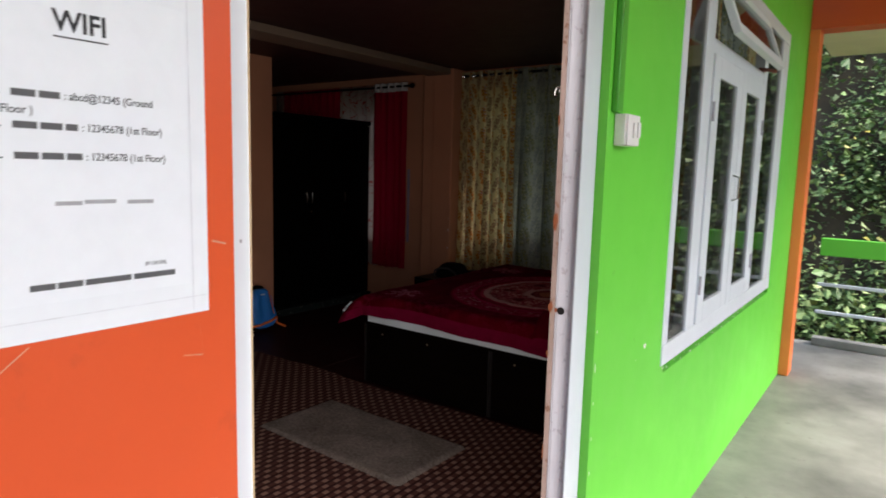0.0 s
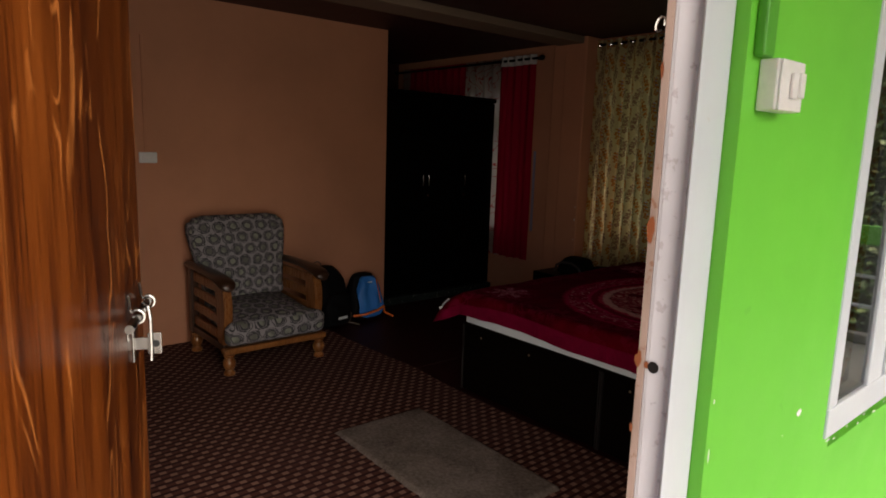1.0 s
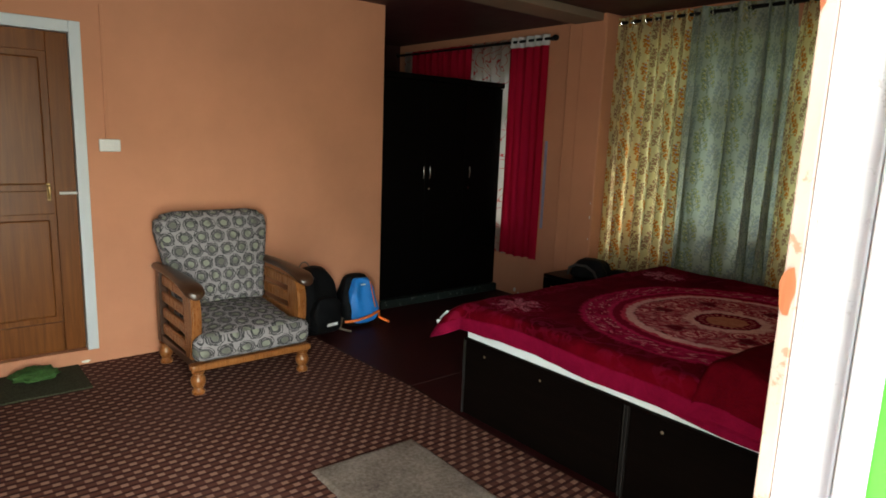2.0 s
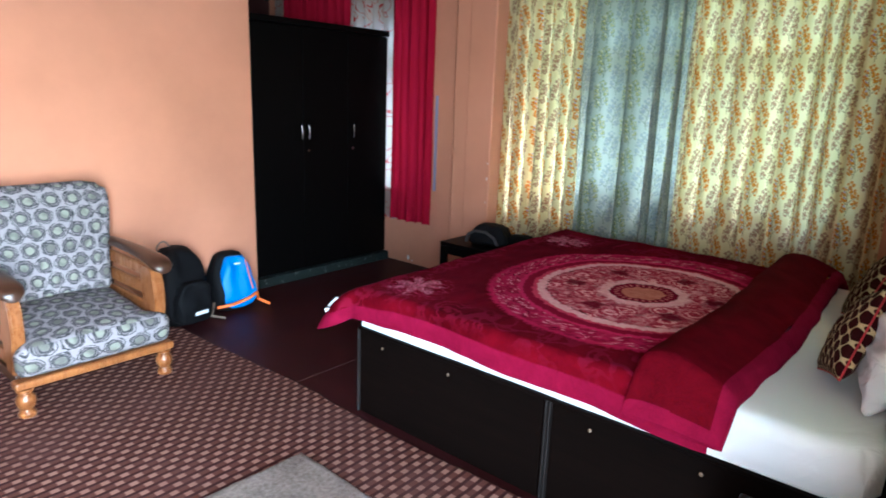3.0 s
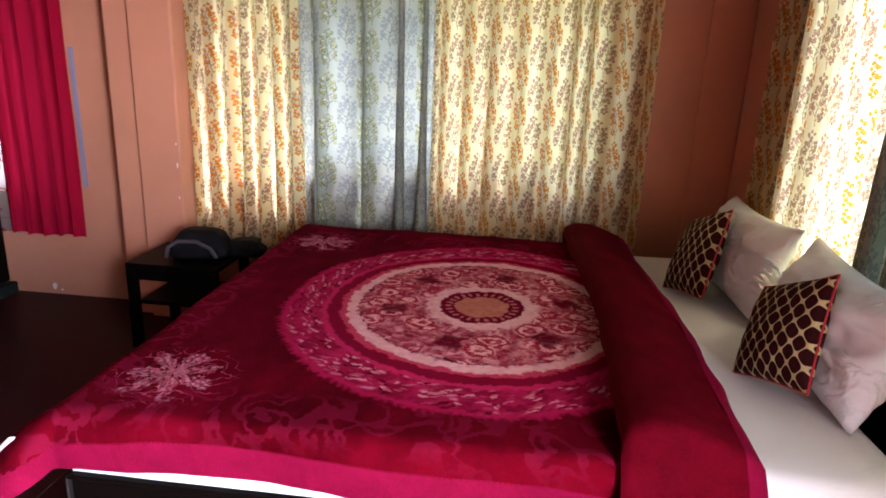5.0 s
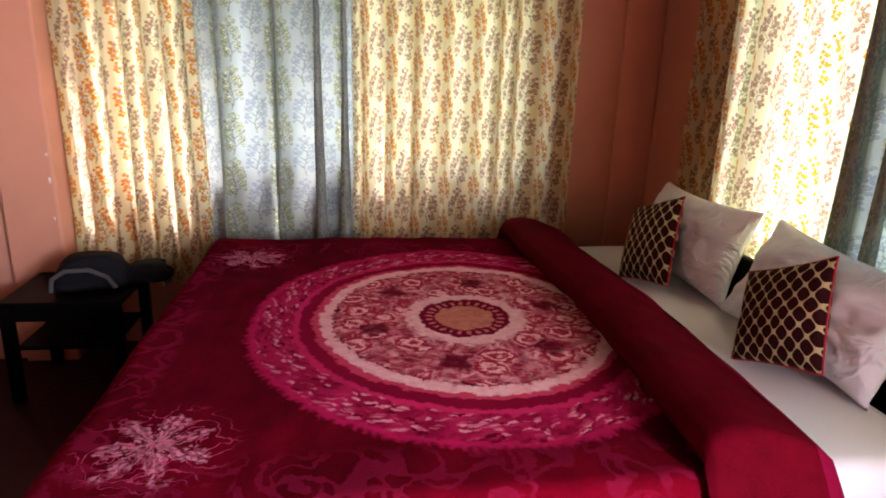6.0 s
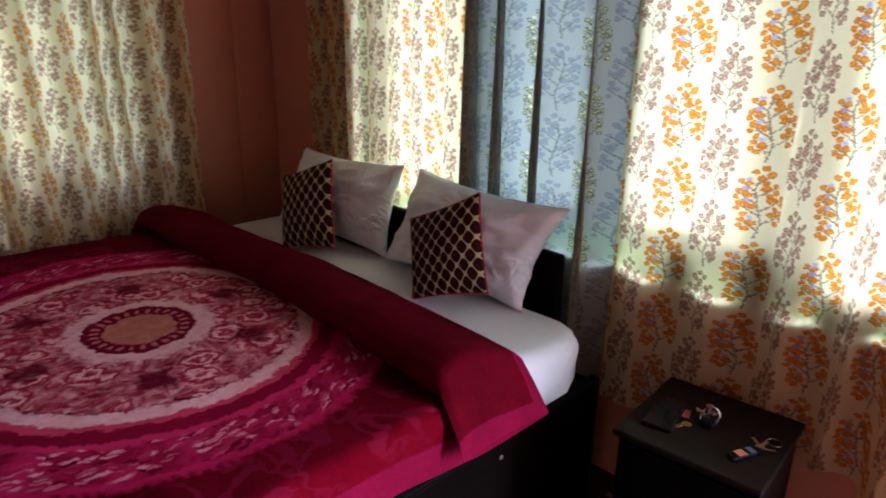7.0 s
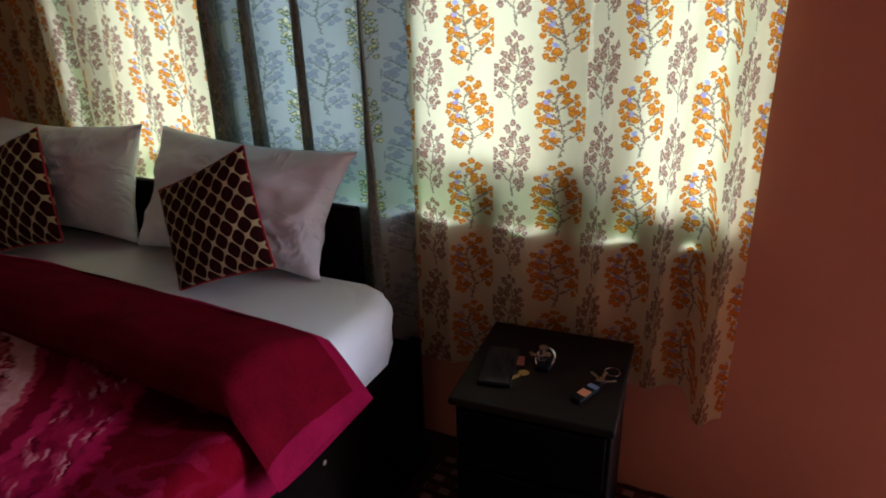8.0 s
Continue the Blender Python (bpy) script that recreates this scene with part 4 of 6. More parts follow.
# poster in a clear sleeve
def lettering(text, size, y, z, mat, parent, x, bold=0.0, name="lettering", stretch=1.0):
    cu = bpy.data.curves.new("text", "FONT")
    cu.body, cu.size, cu.extrude, cu.offset = text, size, 0.0002, bold
    tmp = bpy.data.objects.new("text", cu)
    me = bpy.data.meshes.new_from_object(tmp)
    bpy.data.objects.remove(tmp)
    me.transform(Matrix.Translation((x, y, z)) @ Matrix(((0, 0, 1, 0), (stretch, 0, 0, 0), (0, 1, 0, 0), (0, 0, 0, 1))))
    me.materials.clear()
    me.materials.append(mat)
    ob = new(name, me)
    ob.parent = parent
    return ob


def bars(spans, h, mat, parent, x, name="unread_line"):
    bm = bmesh.new()
    for y0, y1, z in spans:
        box(bm, x, x + 0.0004, y0, y1, z, z + h)
    return part(name, bm, mat, parent)


PX = XO + 0.002
poster = thing("wifi_notice", (0, 0, 0), 0, "white printed wifi notice in a clear sleeve on the wall", "notice")
part("sleeve", boxes((XO + 0.0005, XO + 0.0016, 0.168, 0.424, 1.352, 1.76), bevel=0.0004), FILM, poster)
part("paper", boxes((PX - 0.0002, PX + 0.0006, 0.190, 0.400, 1.388, 1.690)), PAPER, poster)
PX += 0.0008
lettering("WIFI", 0.0268, 0.2655, 1.6475, INK, poster, PX, 0.0006, stretch=0.93)
bars([(0.2655, 0.3165, 1.6405)], 0.0014, INK, poster, PX, "underline")
WORDS = plain("grey_print", (0.085, 0.085, 0.09), 0.6, bumps=0.0)
for z, tail, ends in ((1.583, ": abcd@12345 (Ground", (0.249, 0.270)), (1.554, ": 12345678 (1st Floor)", (0.249, 0.271, 0.285)), (1.526, ": 12345678 (1st Floor)", (0.249, 0.271, 0.288))):
    start = 0.2275
    for e in ends:
        bars([(start, e - 0.0012, z)], 0.0064, WORDS, poster, PX)
        start = e + 0.0016
    lettering(tail, 0.0106, start + 0.001, z, INK, poster, PX, 0.0001, stretch=0.86)
    bars([(0.216, 0.218, z)], 0.0016, INK, poster, PX, "list_mark")
lettering("Floor )", 0.0106, 0.2185, 1.5675, INK, poster, PX, 0.0001, stretch=0.9)
lettering("BY ORDER,", 0.0058, 0.347, 1.4145, INK, poster, PX, stretch=0.86)
bars([(0.234, 0.2565, 1.401), (0.2585, 0.282, 1.401), (0.2845, 0.331, 1.401), (0.334, 0.381, 1.401)], 0.0060, WORDS, poster, PX)
bars([(0.260, 0.285, 1.482), (0.287, 0.318, 1.483), (0.330, 0.358, 1.482)], 0.0040, PENCIL, poster, PX, "handwriting")

part("sleeve_seam", boxes((XO + 0.0017, XO + 0.0021, 0.4035, 0.4045, 1.356, 1.755), (XO + 0.0017, XO + 0.0021, 0.172, 0.421, 1.3715, 1.3725)), plain("sleeve_edge", (0.64, 0.65, 0.69), 0.3), poster)
scr = bmesh.new()
for y0, z0, y1, z1, w in ((0.430, 1.434, 0.449, 1.429, 0.0022), (0.200, 1.323, 0.231, 1.347, 0.0016), (0.412, 1.336, 0.415, 1.300, 0.0012), (0.390, 1.303, 0.415, 1.299, 0.0012), (0.40, 1.12, 0.43, 1.11, 0.001)):
    vs_s = [scr.verts.new((XO + 0.0008, y, z)) for y, z in ((y0, z0), (y1, z1), (y1, z1 + w), (y0, z0 + w))]
    scr.faces.new(vs_s)
part("scratch", scr, plain("scraped_orange_paint", (0.62, 0.30, 0.2), 0.6), wall_orange)

# switch box and conduit on the green wall
sw = thing("outdoor_switch", (XG, 1.817, 1.649), 0, "white surface-mounted switch box on the green wall", "switch")
part("case", boxes((0.0005, 0.036, -0.05, 0.05, -0.045, 0.045), bevel=0.004), PLASTIC_W, sw)
plate = part("plate", boxes((0.0365, 0.041, -0.047, 0.049, -0.044, 0.044), bevel=0.002), PLASTIC_W, sw)
part("rocker", boxes((0.0415, 0.048, -0.012, 0.010, -0.022, 0.022), bevel=0.002), PLASTIC_W, plate)
part("rocker", boxes((0.0415, 0.050, 0.016, 0.036, -0.020, 0.024), bevel=0.002), PLASTIC_W, plate)
setting("conduit", boxes((XG + 0.0005, XG + 0.020, 1.738, 1.782, 1.696, 2.95), bevel=0.004), DARK_GREEN, "green painted cable conduit on the wall", "conduit")
chips(wall_green, [(XG + 0.0012, 2.170, 0.924, 0.032, 0.018, "x"), (XG + 0.0012, 2.085, 0.89, 0.006, 0.005, "x")] +
      [(XG + 0.0012, 2.40 + 0.047 * k, 0.788 - 0.008 * ((k * 7) % 3), 0.018 + 0.02 * ((k * 5) % 4 == 0), 0.006, "x") for k in range(45) if (k * 7) % 5 < 3] +
      [(XG + 0.0012, 1.730, 0.18 + 0.11 * k, 0.006, 0.012 + 0.02 * ((k * 3) % 4 == 1), "x") for k in range(9)], PLASTER, "paint_chip")


# east window, seen from outside
def pane(parent, x, y0, y1, z0, z1):
    ob = part("pane", boxes((x, x + 0.004, y0, y1, z0, z1)), GLASS, parent)
    ob.visible_shadow = False
    return ob


win = thing("window_1", (-0.774, 2.362, 0.807), 0, "white wooden window with narrow side lights and a tilted vent", "window", kind="structure")
W, H = 2.22, 1.60
fr = bmesh.new()
for a in ((0, W, -0.006, 0.075), (0, W, H - 0.07, H)):
    box(fr, -0.008, 0.046, a[0], a[1], a[2], a[3], 0.003)
for a in ((0, 0.06), (0.30, 0.42), (1.49, 1.58), (W - 0.22, W)):
    box(fr, -0.008, 0.044, a[0], a[1], 0.075, H - 0.07, 0.003)
box(fr, -0.008, 0.042, 0.42, 1.49, 1.215, 1.275, 0.003)
part("frame", fr, WHITE_PAINT, win)
pane(win, 0.030, 0.06, 0.30, 0.075, H - 0.07)
pane(win, 0.030, 1.58, W - 0.22, 0.075, H - 0.07)
for y0, y1 in ((0.425, 0.953), (0.957, 1.485)):
    sb = bmesh.new()
    for a in ((y0, y0 + 0.10, 0.08, 1.21), (y1 - 0.10, y1, 0.08, 1.21), (y0 + 0.10, y1 - 0.10, 0.08, 0.165), (y0 + 0.10, y1 - 0.10, 1.125, 1.21)):
        box(sb, 0.0, 0.052, *a, 0.003)
    sash = part("sash", sb, WHITE_PAINT, win)
    pane(sash, 0.038, y0 + 0.10, y1 - 0.10, 0.165, 1.125)
    yh = y0 + 0.004 if y0 < 0.5 else y1 - 0.004
    for zz in (0.25, 0.98):
        hb = bmesh.new()
        tube(hb, [(0.056, yh, zz - 0.04), (0.056, yh, zz + 0.04)], 0.006, 8)
        part("hinge", hb, GREY_PAINT, sash)
hd = bmesh.new()
tube(hd, [(0.05, 0.90, 0.60), (0.08, 0.90, 0.61), (0.08, 0.90, 0.71), (0.05, 0.90, 0.72)], 0.005, 8)
part("handle", hd, CHROME, win)
vent = bmesh.new()
vm = Matrix.Translation((0.02, 0, 1.53)) @ pose(0, 0, 0, 0, -20, 0)
for a in ((0.43, 1.48, -0.05, 0.0), (0.43, 1.48, -0.265, -0.215), (0.43, 0.485, -0.215, -0.05), (1.425, 1.48, -0.215, -0.05)):
    box(vent, 0, 0.03, *a, 0.002, 2, vm)
vs_ = part("vent_sash", vent, WHITE_PAINT, win)
vp = bmesh.new()
box(vp, 0.012, 0.016, 0.485, 1.425, -0.215, -0.05, 0, 2, vm)
part("pane", vp, GLASS, vs_).visible_shadow = False
stay = bmesh.new()
tube(stay, [(0.02, 1.45, 1.29), (0.11, 1.45, 1.275)], 0.010, 6)
part("stay", stay, BARE_WOOD, vs_)


# balcony railings
def railing(name, along, at, a, b, posts, label):
    r = thing(name, (0, 0, 0), 0, label, "railing", "", "structure")

    def bar(nm, t, z0, z1, mat, lo=a, hi=b):
        d = (at - t / 2, at + t / 2)
        arg = (*d, lo, hi, z0, z1) if along == "y" else (lo, hi, *d, z0, z1)
        part(nm, boxes(arg, bevel=0.006), mat, r)

    bar("top_rail", 0.10, 0.83, 0.985, GREEN)
    bar("rail", 0.03, 0.545, 0.575, WHITE_PAINT)
    bar("rail", 0.03, 0.29, 0.32, WHITE_PAINT)
    bar("kerb", 0.12, 0.0, 0.07, CONCRETE)
    for p in posts:
        bar("post", 0.14, 0.07, 2.60, ORANGE_TRIM, p - 0.07, p + 0.07)
    return r


railing("railing_north", "x", 6.66, XO + 0.05, 1.40, (1.2,), "green and white balcony railing above a concrete kerb")
railing("railing_east", "y", 1.38, -2.9, 6.58, (0.3, 3.4), "green and white balcony railing with orange posts")

# ---------------- bathroom door and the wall beside it ----------------
bath = thing("bathroom_door", (XW, 0.99, 0.105), 0, "closed brown panelled wooden door in a white frame", "door", kind="structure")
bf = bmesh.new()
for a in ((0.715, 0.777, -0.005, 1.98), (-0.06, 0.0, -0.005, 1.98), (0.0, 0.715, 1.915, 1.98)):
    box(bf, -0.09, 0.014, *a, 0.003)
part("door_frame", bf, WHITE_PAINT, bath)
bl = bmesh.new()
box(bl, -0.065, -0.045, 0.002, 0.713, 0.003, 1.912, 0.002)
for a in ((0.002, 0.115, 0.003, 1.912), (0.60, 0.713, 0.003, 1.912), (0.115, 0.60, 0.003, 0.19), (0.115, 0.60, 0.86, 1.0), (0.115, 0.60, 1.80, 1.912)):
    box(bl, -0.046, -0.028, *a, 0.004)
for a in ((0.15, 0.565, 0.225, 0.825), (0.15, 0.565, 1.035, 1.765)):
    box(bl, -0.046, -0.034, *a, 0.010)
lf = part("leaf", bl, BATH_WOOD, bath)
hb = bmesh.new()
box(hb, -0.028, -0.024, 0.558, 0.578, 0.94, 1.045, 0.002)
tube(hb, [(-0.024, 0.568, 1.03), (0.0, 0.568, 1.02), (0.004, 0.568, 0.985), (-0.004, 0.568, 0.955)], 0.008, 10)
part("handle", hb, plain("aged_brass", (0.30, 0.20, 0.09), 0.4, 1.0), lf)
lb = bmesh.new()
tube(lb, [(-0.014, 0.62, 0.985), (-0.014, 0.715, 0.985)], 0.009, 10)
part("latch", lb, PLASTIC_W, lf)
chips(bath, [(0.0005, 0.70, -0.080, 0.06, 0.018, "x")], PLASTER, "patch")

chips(wall_n, [(-4.77, 5.3985, 0.05, 0.035, 0.045, "y"), (-4.72, 5.3985, 0.03, 0.02, 0.015, "y")], PLASTER, "paint_chip")
chips(pil_nw, [(-3.775, 5.1788, 0.90, 0.010, 0.03, "y"), (-3.774, 5.1788, 1.016, 0.007, 0.018, "y"), (-3.985, 5.2135, 0.50, 0.008, 0.03, "y"), (-3.776, 5.1788, 0.72, 0.006, 0.022, "y")], PLASTER, "paint_chip")

isw = thing("indoor_switch", (XW, 1.892, 1.378), 0, "white switch plate on the salmon wall", "switch")
part("plate", boxes((0.0005, 0.02, -0.06, 0.06, -0.038, 0.038), bevel=0.008, seg=3), PLASTIC_W, isw)
for k in (-0.03, 0.0, 0.03):
    part("rocker", boxes((0.0205, 0.025, k - 0.010, k + 0.010, -0.018, 0.018), bevel=0.002), PLASTIC_W, isw)
setting("conduit_indoor", boxes((XW + 0.0005, XW + 0.012, 1.870, 1.890, 1.418, 2.2), bevel=0.004), SALMON, "salmon painted cable conduit on the wall", "conduit")

mat_d = part("doormat", boxes((-4.915, -4.49, 1.02, 1.645, 0.0085, 0.02), bevel=0.004), DARK_MAT)
tagged(mat_d, "dark worn doormat before the bathroom door", "doormat")
gc = bmesh.new()
rnd = random.Random(4)
bmesh.ops.create_icosphere(gc, subdivisions=4, radius=1)
for v in gc.verts:
    k = 1 + 0.28 * noise.noise(v.co * 2.3) + 0.12 * noise.noise(v.co * 6)
    v.co = Vector((v.co.x * 0.085 * k, v.co.y * 0.12 * k, max(-0.02, v.co.z * 0.045 * k)))
gco = part("floor_cloth", gc, GREEN_CLOTH, smooth=True)
gco.location = (-4.80, 1.40, 0.0405)
tagged(gco, "crumpled green cloth on the doormat", "cloth")


# ---------------- armchair ----------------
def padded(w, d, h, crown=0.02, nu=18, nv=18):
    """An upholstered block, w by d, h thick, with rolled edges and a soft crown; uv in metres."""
    bm = bmesh.new()
    box(bm, -w / 2, w / 2, -d / 2, d / 2, 0, h, min(h * 0.42, 0.05), 5)
    bmesh.ops.subdivide_edges(bm, edges=[e for e in bm.edges if e.calc_length() > 0.12], cuts=7, use_grid_fill=True)
    uv = bm.loops.layers.uv.verify()
    for v in bm.verts:
        cx, cy = 1 - (2 * v.co.x / w) ** 2, 1 - (2 * v.co.y / d) ** 2
        v.co.z += crown * cx * cy * (1 if v.co.z > h / 2 else -0.2) + 0.003 * noise.noise(v.co * 14)
    bm.normal_update()
    for f in bm.faces:
        nx, ny, nz = (abs(q) for q in f.normal)
        for lp in f.loops:
            c = lp.vert.co
            lp[uv].uv = (c.x, c.y) if nz >= max(nx, ny) else (c.y, c.z + c.x) if nx > ny else (c.x, c.z + c.y)
    return bm


chair = thing("armchair", (-4.08, 2.43, 0.008), 0, "polished wooden armchair with grey ring-patterned cushions", "armchair")
CW = 0.325    # half distance between the front legs
for sx, sy in ((0, -1), (0, 1), (-0.60, -1), (-0.60, 1)):
    lg = bmesh.new()
    lathe(lg, [(0.030, 0), (0.036, 0.004), (0.038, 0.018), (0.030, 0.03), (0.026, 0.04), (0.036, 0.055), (0.042, 0.075), (0.041, 0.095), (0.030, 0.112), (0.026, 0.12), (0.036, 0.126), (0.036, 0.14)], 20)
    o = smooth_by_angle(part("leg", lg, CHAIR_WOOD, chair))
    o.location = (sx, sy * CW, 0)
rail = bmesh.new()
box(rail, -0.03, 0.038, -CW - 0.045, CW + 0.045, 0.141, 0.182, 0.012, 3)
part("front_rail", rail, CHAIR_WOOD, chair)
part("seat_frame", boxes((-0.63, -0.032, -CW - 0.02, CW + 0.02, 0.142, 0.19), bevel=0.005), DARK_CHAIR_WOOD, chair)


def outline_block(prof, y0, y1, bevel=0.008):
    """A plank cut to a curved outline in x and z, from y0 to y1."""
    bm = bmesh.new()
    p = [bm.verts.new((px, y0, pz)) for px, pz in prof]
    q = [bm.verts.new((px, y1, pz)) for px, pz in prof]
    bm.faces.new(p)
    bm.faces.new(list(reversed(q)))
    for i in range(len(prof)):
        j = (i + 1) % len(prof)
        bm.faces.new((p[i], q[i], q[j], p[j]))
    bmesh.ops.bevel(bm, geom=list(bm.edges), offset=bevel, segments=2, affect="EDGES")
    return bm


for sy in (-1, 1):
    y0, y1 = sy * CW - 0.028, sy * CW + 0.028
    # front post, bulging forward below the arm
    post = outline_block([(-0.035, 0.191), (-0.026, 0.26), (-0.002, 0.36), (0.012, 0.43), (0.006, 0.50), (-0.022, 0.555), (-0.04, 0.585), (-0.15, 0.595), (-0.145, 0.50), (-0.13, 0.40), (-0.12, 0.30), (-0.12, 0.191)], y0, y1)
    part("front_post", post, CHAIR_WOOD, chair)
    part("rear_post", boxes((-0.67, -0.60, y0, y1, 0.14, 0.605), bevel=0.008), DARK_CHAIR_WOOD, chair)
    for zz in (0.235, 0.34, 0.445, 0.55):
        part("side_slat", boxes((-0.60, -0.125, y0 + 0.014, y1 - 0.014, zz - 0.034, zz + 0.034), bevel=0.012), CHAIR_WOOD, chair)
    arm = bmesh.new()
    pts = [(-0.70, 0.622, 0.030, 0.022), (-0.60, 0.628, 0.040, 0.024), (-0.45, 0.634, 0.044, 0.023), (-0.25, 0.634, 0.050, 0.022), (-0.10, 0.626, 0.058, 0.024), (-0.02, 0.614, 0.062, 0.028), (0.03, 0.598, 0.056, 0.030), (0.055, 0.585, 0.034, 0.022)]
    rings = []
    for px, pz, hw, ht in pts:
        rings.append([arm.verts.new((px, sy * (CW + 0.012) + hw * math.cos(q) * (1 if abs(math.cos(q)) > 0.5 else 1.1), pz + ht * math.sin(q))) for q in [2 * math.pi * k / 14 for k in range(14)]])
    for p, q in zip(rings, rings[1:]):
        for k in range(14):
            arm.faces.new((p[k], p[(k + 1) % 14], q[(k + 1) % 14], q[k]))
    arm.faces.new(list(reversed(rings[0])))
    arm.faces.new(rings[-1])
    smooth_by_angle(part("armrest", arm, DARK_CHAIR_WOOD, chair), 50)
seat = part("seat", padded(0.64, 0.58, 0.16, crown=0.03), CHAIR_FABRIC, chair)
for v in seat.data.vertices:            # the front spreads out before the posts
    t = max(0.0, min(1.0, (v.co.x - 0.235) / 0.03))
    v.co.y *= 1 + 0.235 * t * t * (3 - 2 * t)
seat.matrix_local = pose(-0.265, 0, 0.215, 0, 5, 0)
smooth_by_angle(seat, 60)
back = part("backrest", padded(0.68, 0.62, 0.12, crown=0.03), CHAIR_FABRIC, chair)
# stands upright at the rear, leaning back; widest at the shoulders
for v in back.data.vertices:
    h = (v.co.y + 0.31) / 0.62
    v.co.x *= 0.86 + 0.24 * h * h * (3 - 2 * h)
    ex, ey = abs(v.co.x) - 0.255, v.co.y - 0.20
    if ex > 0 and ey > 0:
        s = max(ex, ey) / math.hypot(ex, ey)
        v.co.x, v.co.y = math.copysign(0.255 + ex * s, v.co.x), 0.20 + ey * s
    v.co.z -= 0.05 * max(0.0, h - 0.75) ** 2 * 16 * 0.25
back.matrix_local = Matrix.Translation((-0.635, 0, 0.655)) @ Matrix(((0, -0.27, 0.963, 0), (1, 0, 0, 0), (0, 0.963, 0.27, 0), (0, 0, 0, 1)))
smooth_by_angle(back, 60)


# ---------------- backpacks ----------------
def sack(w, d, h, lean=0.0, tuck=0.25, seed=0, top=0.6):
    """A soft bag: w wide along y, d deep along x, h high, pinched toward the top."""
    bm = bmesh.new()
    bmesh.ops.create_cube(bm, size=1)
    bmesh.ops.subdivide_edges(bm, edges=list(bm.edges), cuts=9, use_grid_fill=True)
    for v in bm.verts:
        p = v.co * 2
        k = (abs(p.x) ** 5 + abs(p.y) ** 5 + abs(p.z) ** 5) ** 0.2
        p = p / k
        z = (p.z + 1) / 2
        s = 1 - tuck * max(0, z - top) / (1 - top) - 0.10 * (1 - z) ** 3
        n3 = 0.02 * noise.noise(Vector((p.x * 1.7 + seed, p.y * 1.7, p.z * 1.7)))
        v.co = Vector((p.x * d / 2 * s + lean * z + n3, p.y * w / 2 * s + n3, z * h))
    return bm


bp = thing("backpack", (-4.72, 3.20, 0.008), 8, "full black nylon backpack leaning against the wall", "backpack")
smooth_by_angle(part("body", sack(0.33, 0.24, 0.50, -0.05, 0.35, 1, 0.55), BLACK_NYLON, bp), 60)
smooth_by_angle(part("front_pocket", sack(0.25, 0.10, 0.27, 0, 0.25, 2), BLACK_NYLON, bp), 60).location = (0.115, 0, 0.03)
part("reflector", boxes((0.163, 0.167, -0.02, 0.075, 0.085, 0.108), bevel=0.001), REFLECT, bp)
lp = bmesh.new()
tube(lp, [(-0.07, -0.06 + 0.045 * math.cos(a), 0.485 + 0.055 * math.sin(a)) for a in [math.pi * k / 10 for k in range(11)]], 0.005, 6)
part("handle", lp, GREY_WEB, bp)
bb = thing("backpack", (-4.76, 3.585, 0.004), -6, "blue and black backpack with orange straps leaning on the wall", "backpack")
smooth_by_angle(part("body", sack(0.30, 0.18, 0.40, -0.05, 0.35, 4, 0.5), BLACK_NYLON, bb), 60)
smooth_by_angle(part("front_panel", sack(0.24, 0.10, 0.35, -0.055, 0.35, 5, 0.5), BLUE_NYLON, bb), 60).location = (0.075, 0.02, 0.03)
st = bmesh.new()
tube(st, [(0.10, -0.15, 0.06), (0.145, -0.06, 0.075), (0.15, 0.05, 0.10), (0.12, 0.13, 0.12), (0.06, 0.17, 0.05), (0.10, 0.24, 0.012)], 0.011, 8)
part("strap", st, ORANGE_WEB, bb)
st = bmesh.new()
tube(st, [(0.085, 0.07, 0.36), (0.118, 0.075, 0.27), (0.132, 0.095, 0.16)], 0.004, 6)
part("zip_line", st, ORANGE_WEB, bb)
part("logo_patch", boxes((0.082, 0.086, -0.01, 0.03, 0.335, 0.345)), REFLECT, bb)
st = bmesh.new()
tube(st, [(0.05, -0.15, 0.08), (0.12, -0.20, 0.02), (0.19, -0.14, 0.012)], 0.009, 8)
part("strap", st, GREY_WEB, bb)

# ---------------- wardrobe ----------------
ward = thing("wardrobe", (-5.03, 3.98, 0), 0, "tall black laminate three-door wardrobe standing in the alcove", "wardrobe")
WW = 1.375
part("body", boxes((-0.52, -0.022, 0, WW, 0.075, 1.975), bevel=0.003), BLACK_WOOD, ward)
part("cornice", boxes((-0.525, 0.012, -0.012, WW + 0.012, 1.976, 2.022), bevel=0.008), BLACK_WOOD, ward)
part("plinth", boxes((-0.50, 0.03, 0.0, WW + 0.02, 0.0, 0.073), bevel=0.006), PLINTH, ward, "scuffed grey-green plinth")
DW = WW / 3
for k in range(3):
    dr = part("wardrobe_door", boxes((-0.020, 0.0, k * DW + 0.0025, (k + 1) * DW - 0.0025, 0.085, 1.965), bevel=0.003), BLACK_WOOD, ward)
    hy = (DW - 0.035, DW + 0.035, 2 * DW + 0.045)[k]
    hb = bmesh.new()
    tube(hb, [(0.0, hy, 1.245), (0.026, hy, 1.235), (0.034, hy, 1.185), (0.026, hy, 1.135), (0.0, hy, 1.125)], [0.005, 0.006, 0.0065, 0.006, 0.005], 10)
    part("handle", hb, CHROME, dr)
    if k:
        kb = bmesh.new()
        lathe(kb, [(0.011, 0), (0.011, 0.004), (0.008, 0.006)], 14, pose(0.0, hy + 0.012, 1.04, 0, 90, 0))
        part("lock", kb, CHROME, dr)


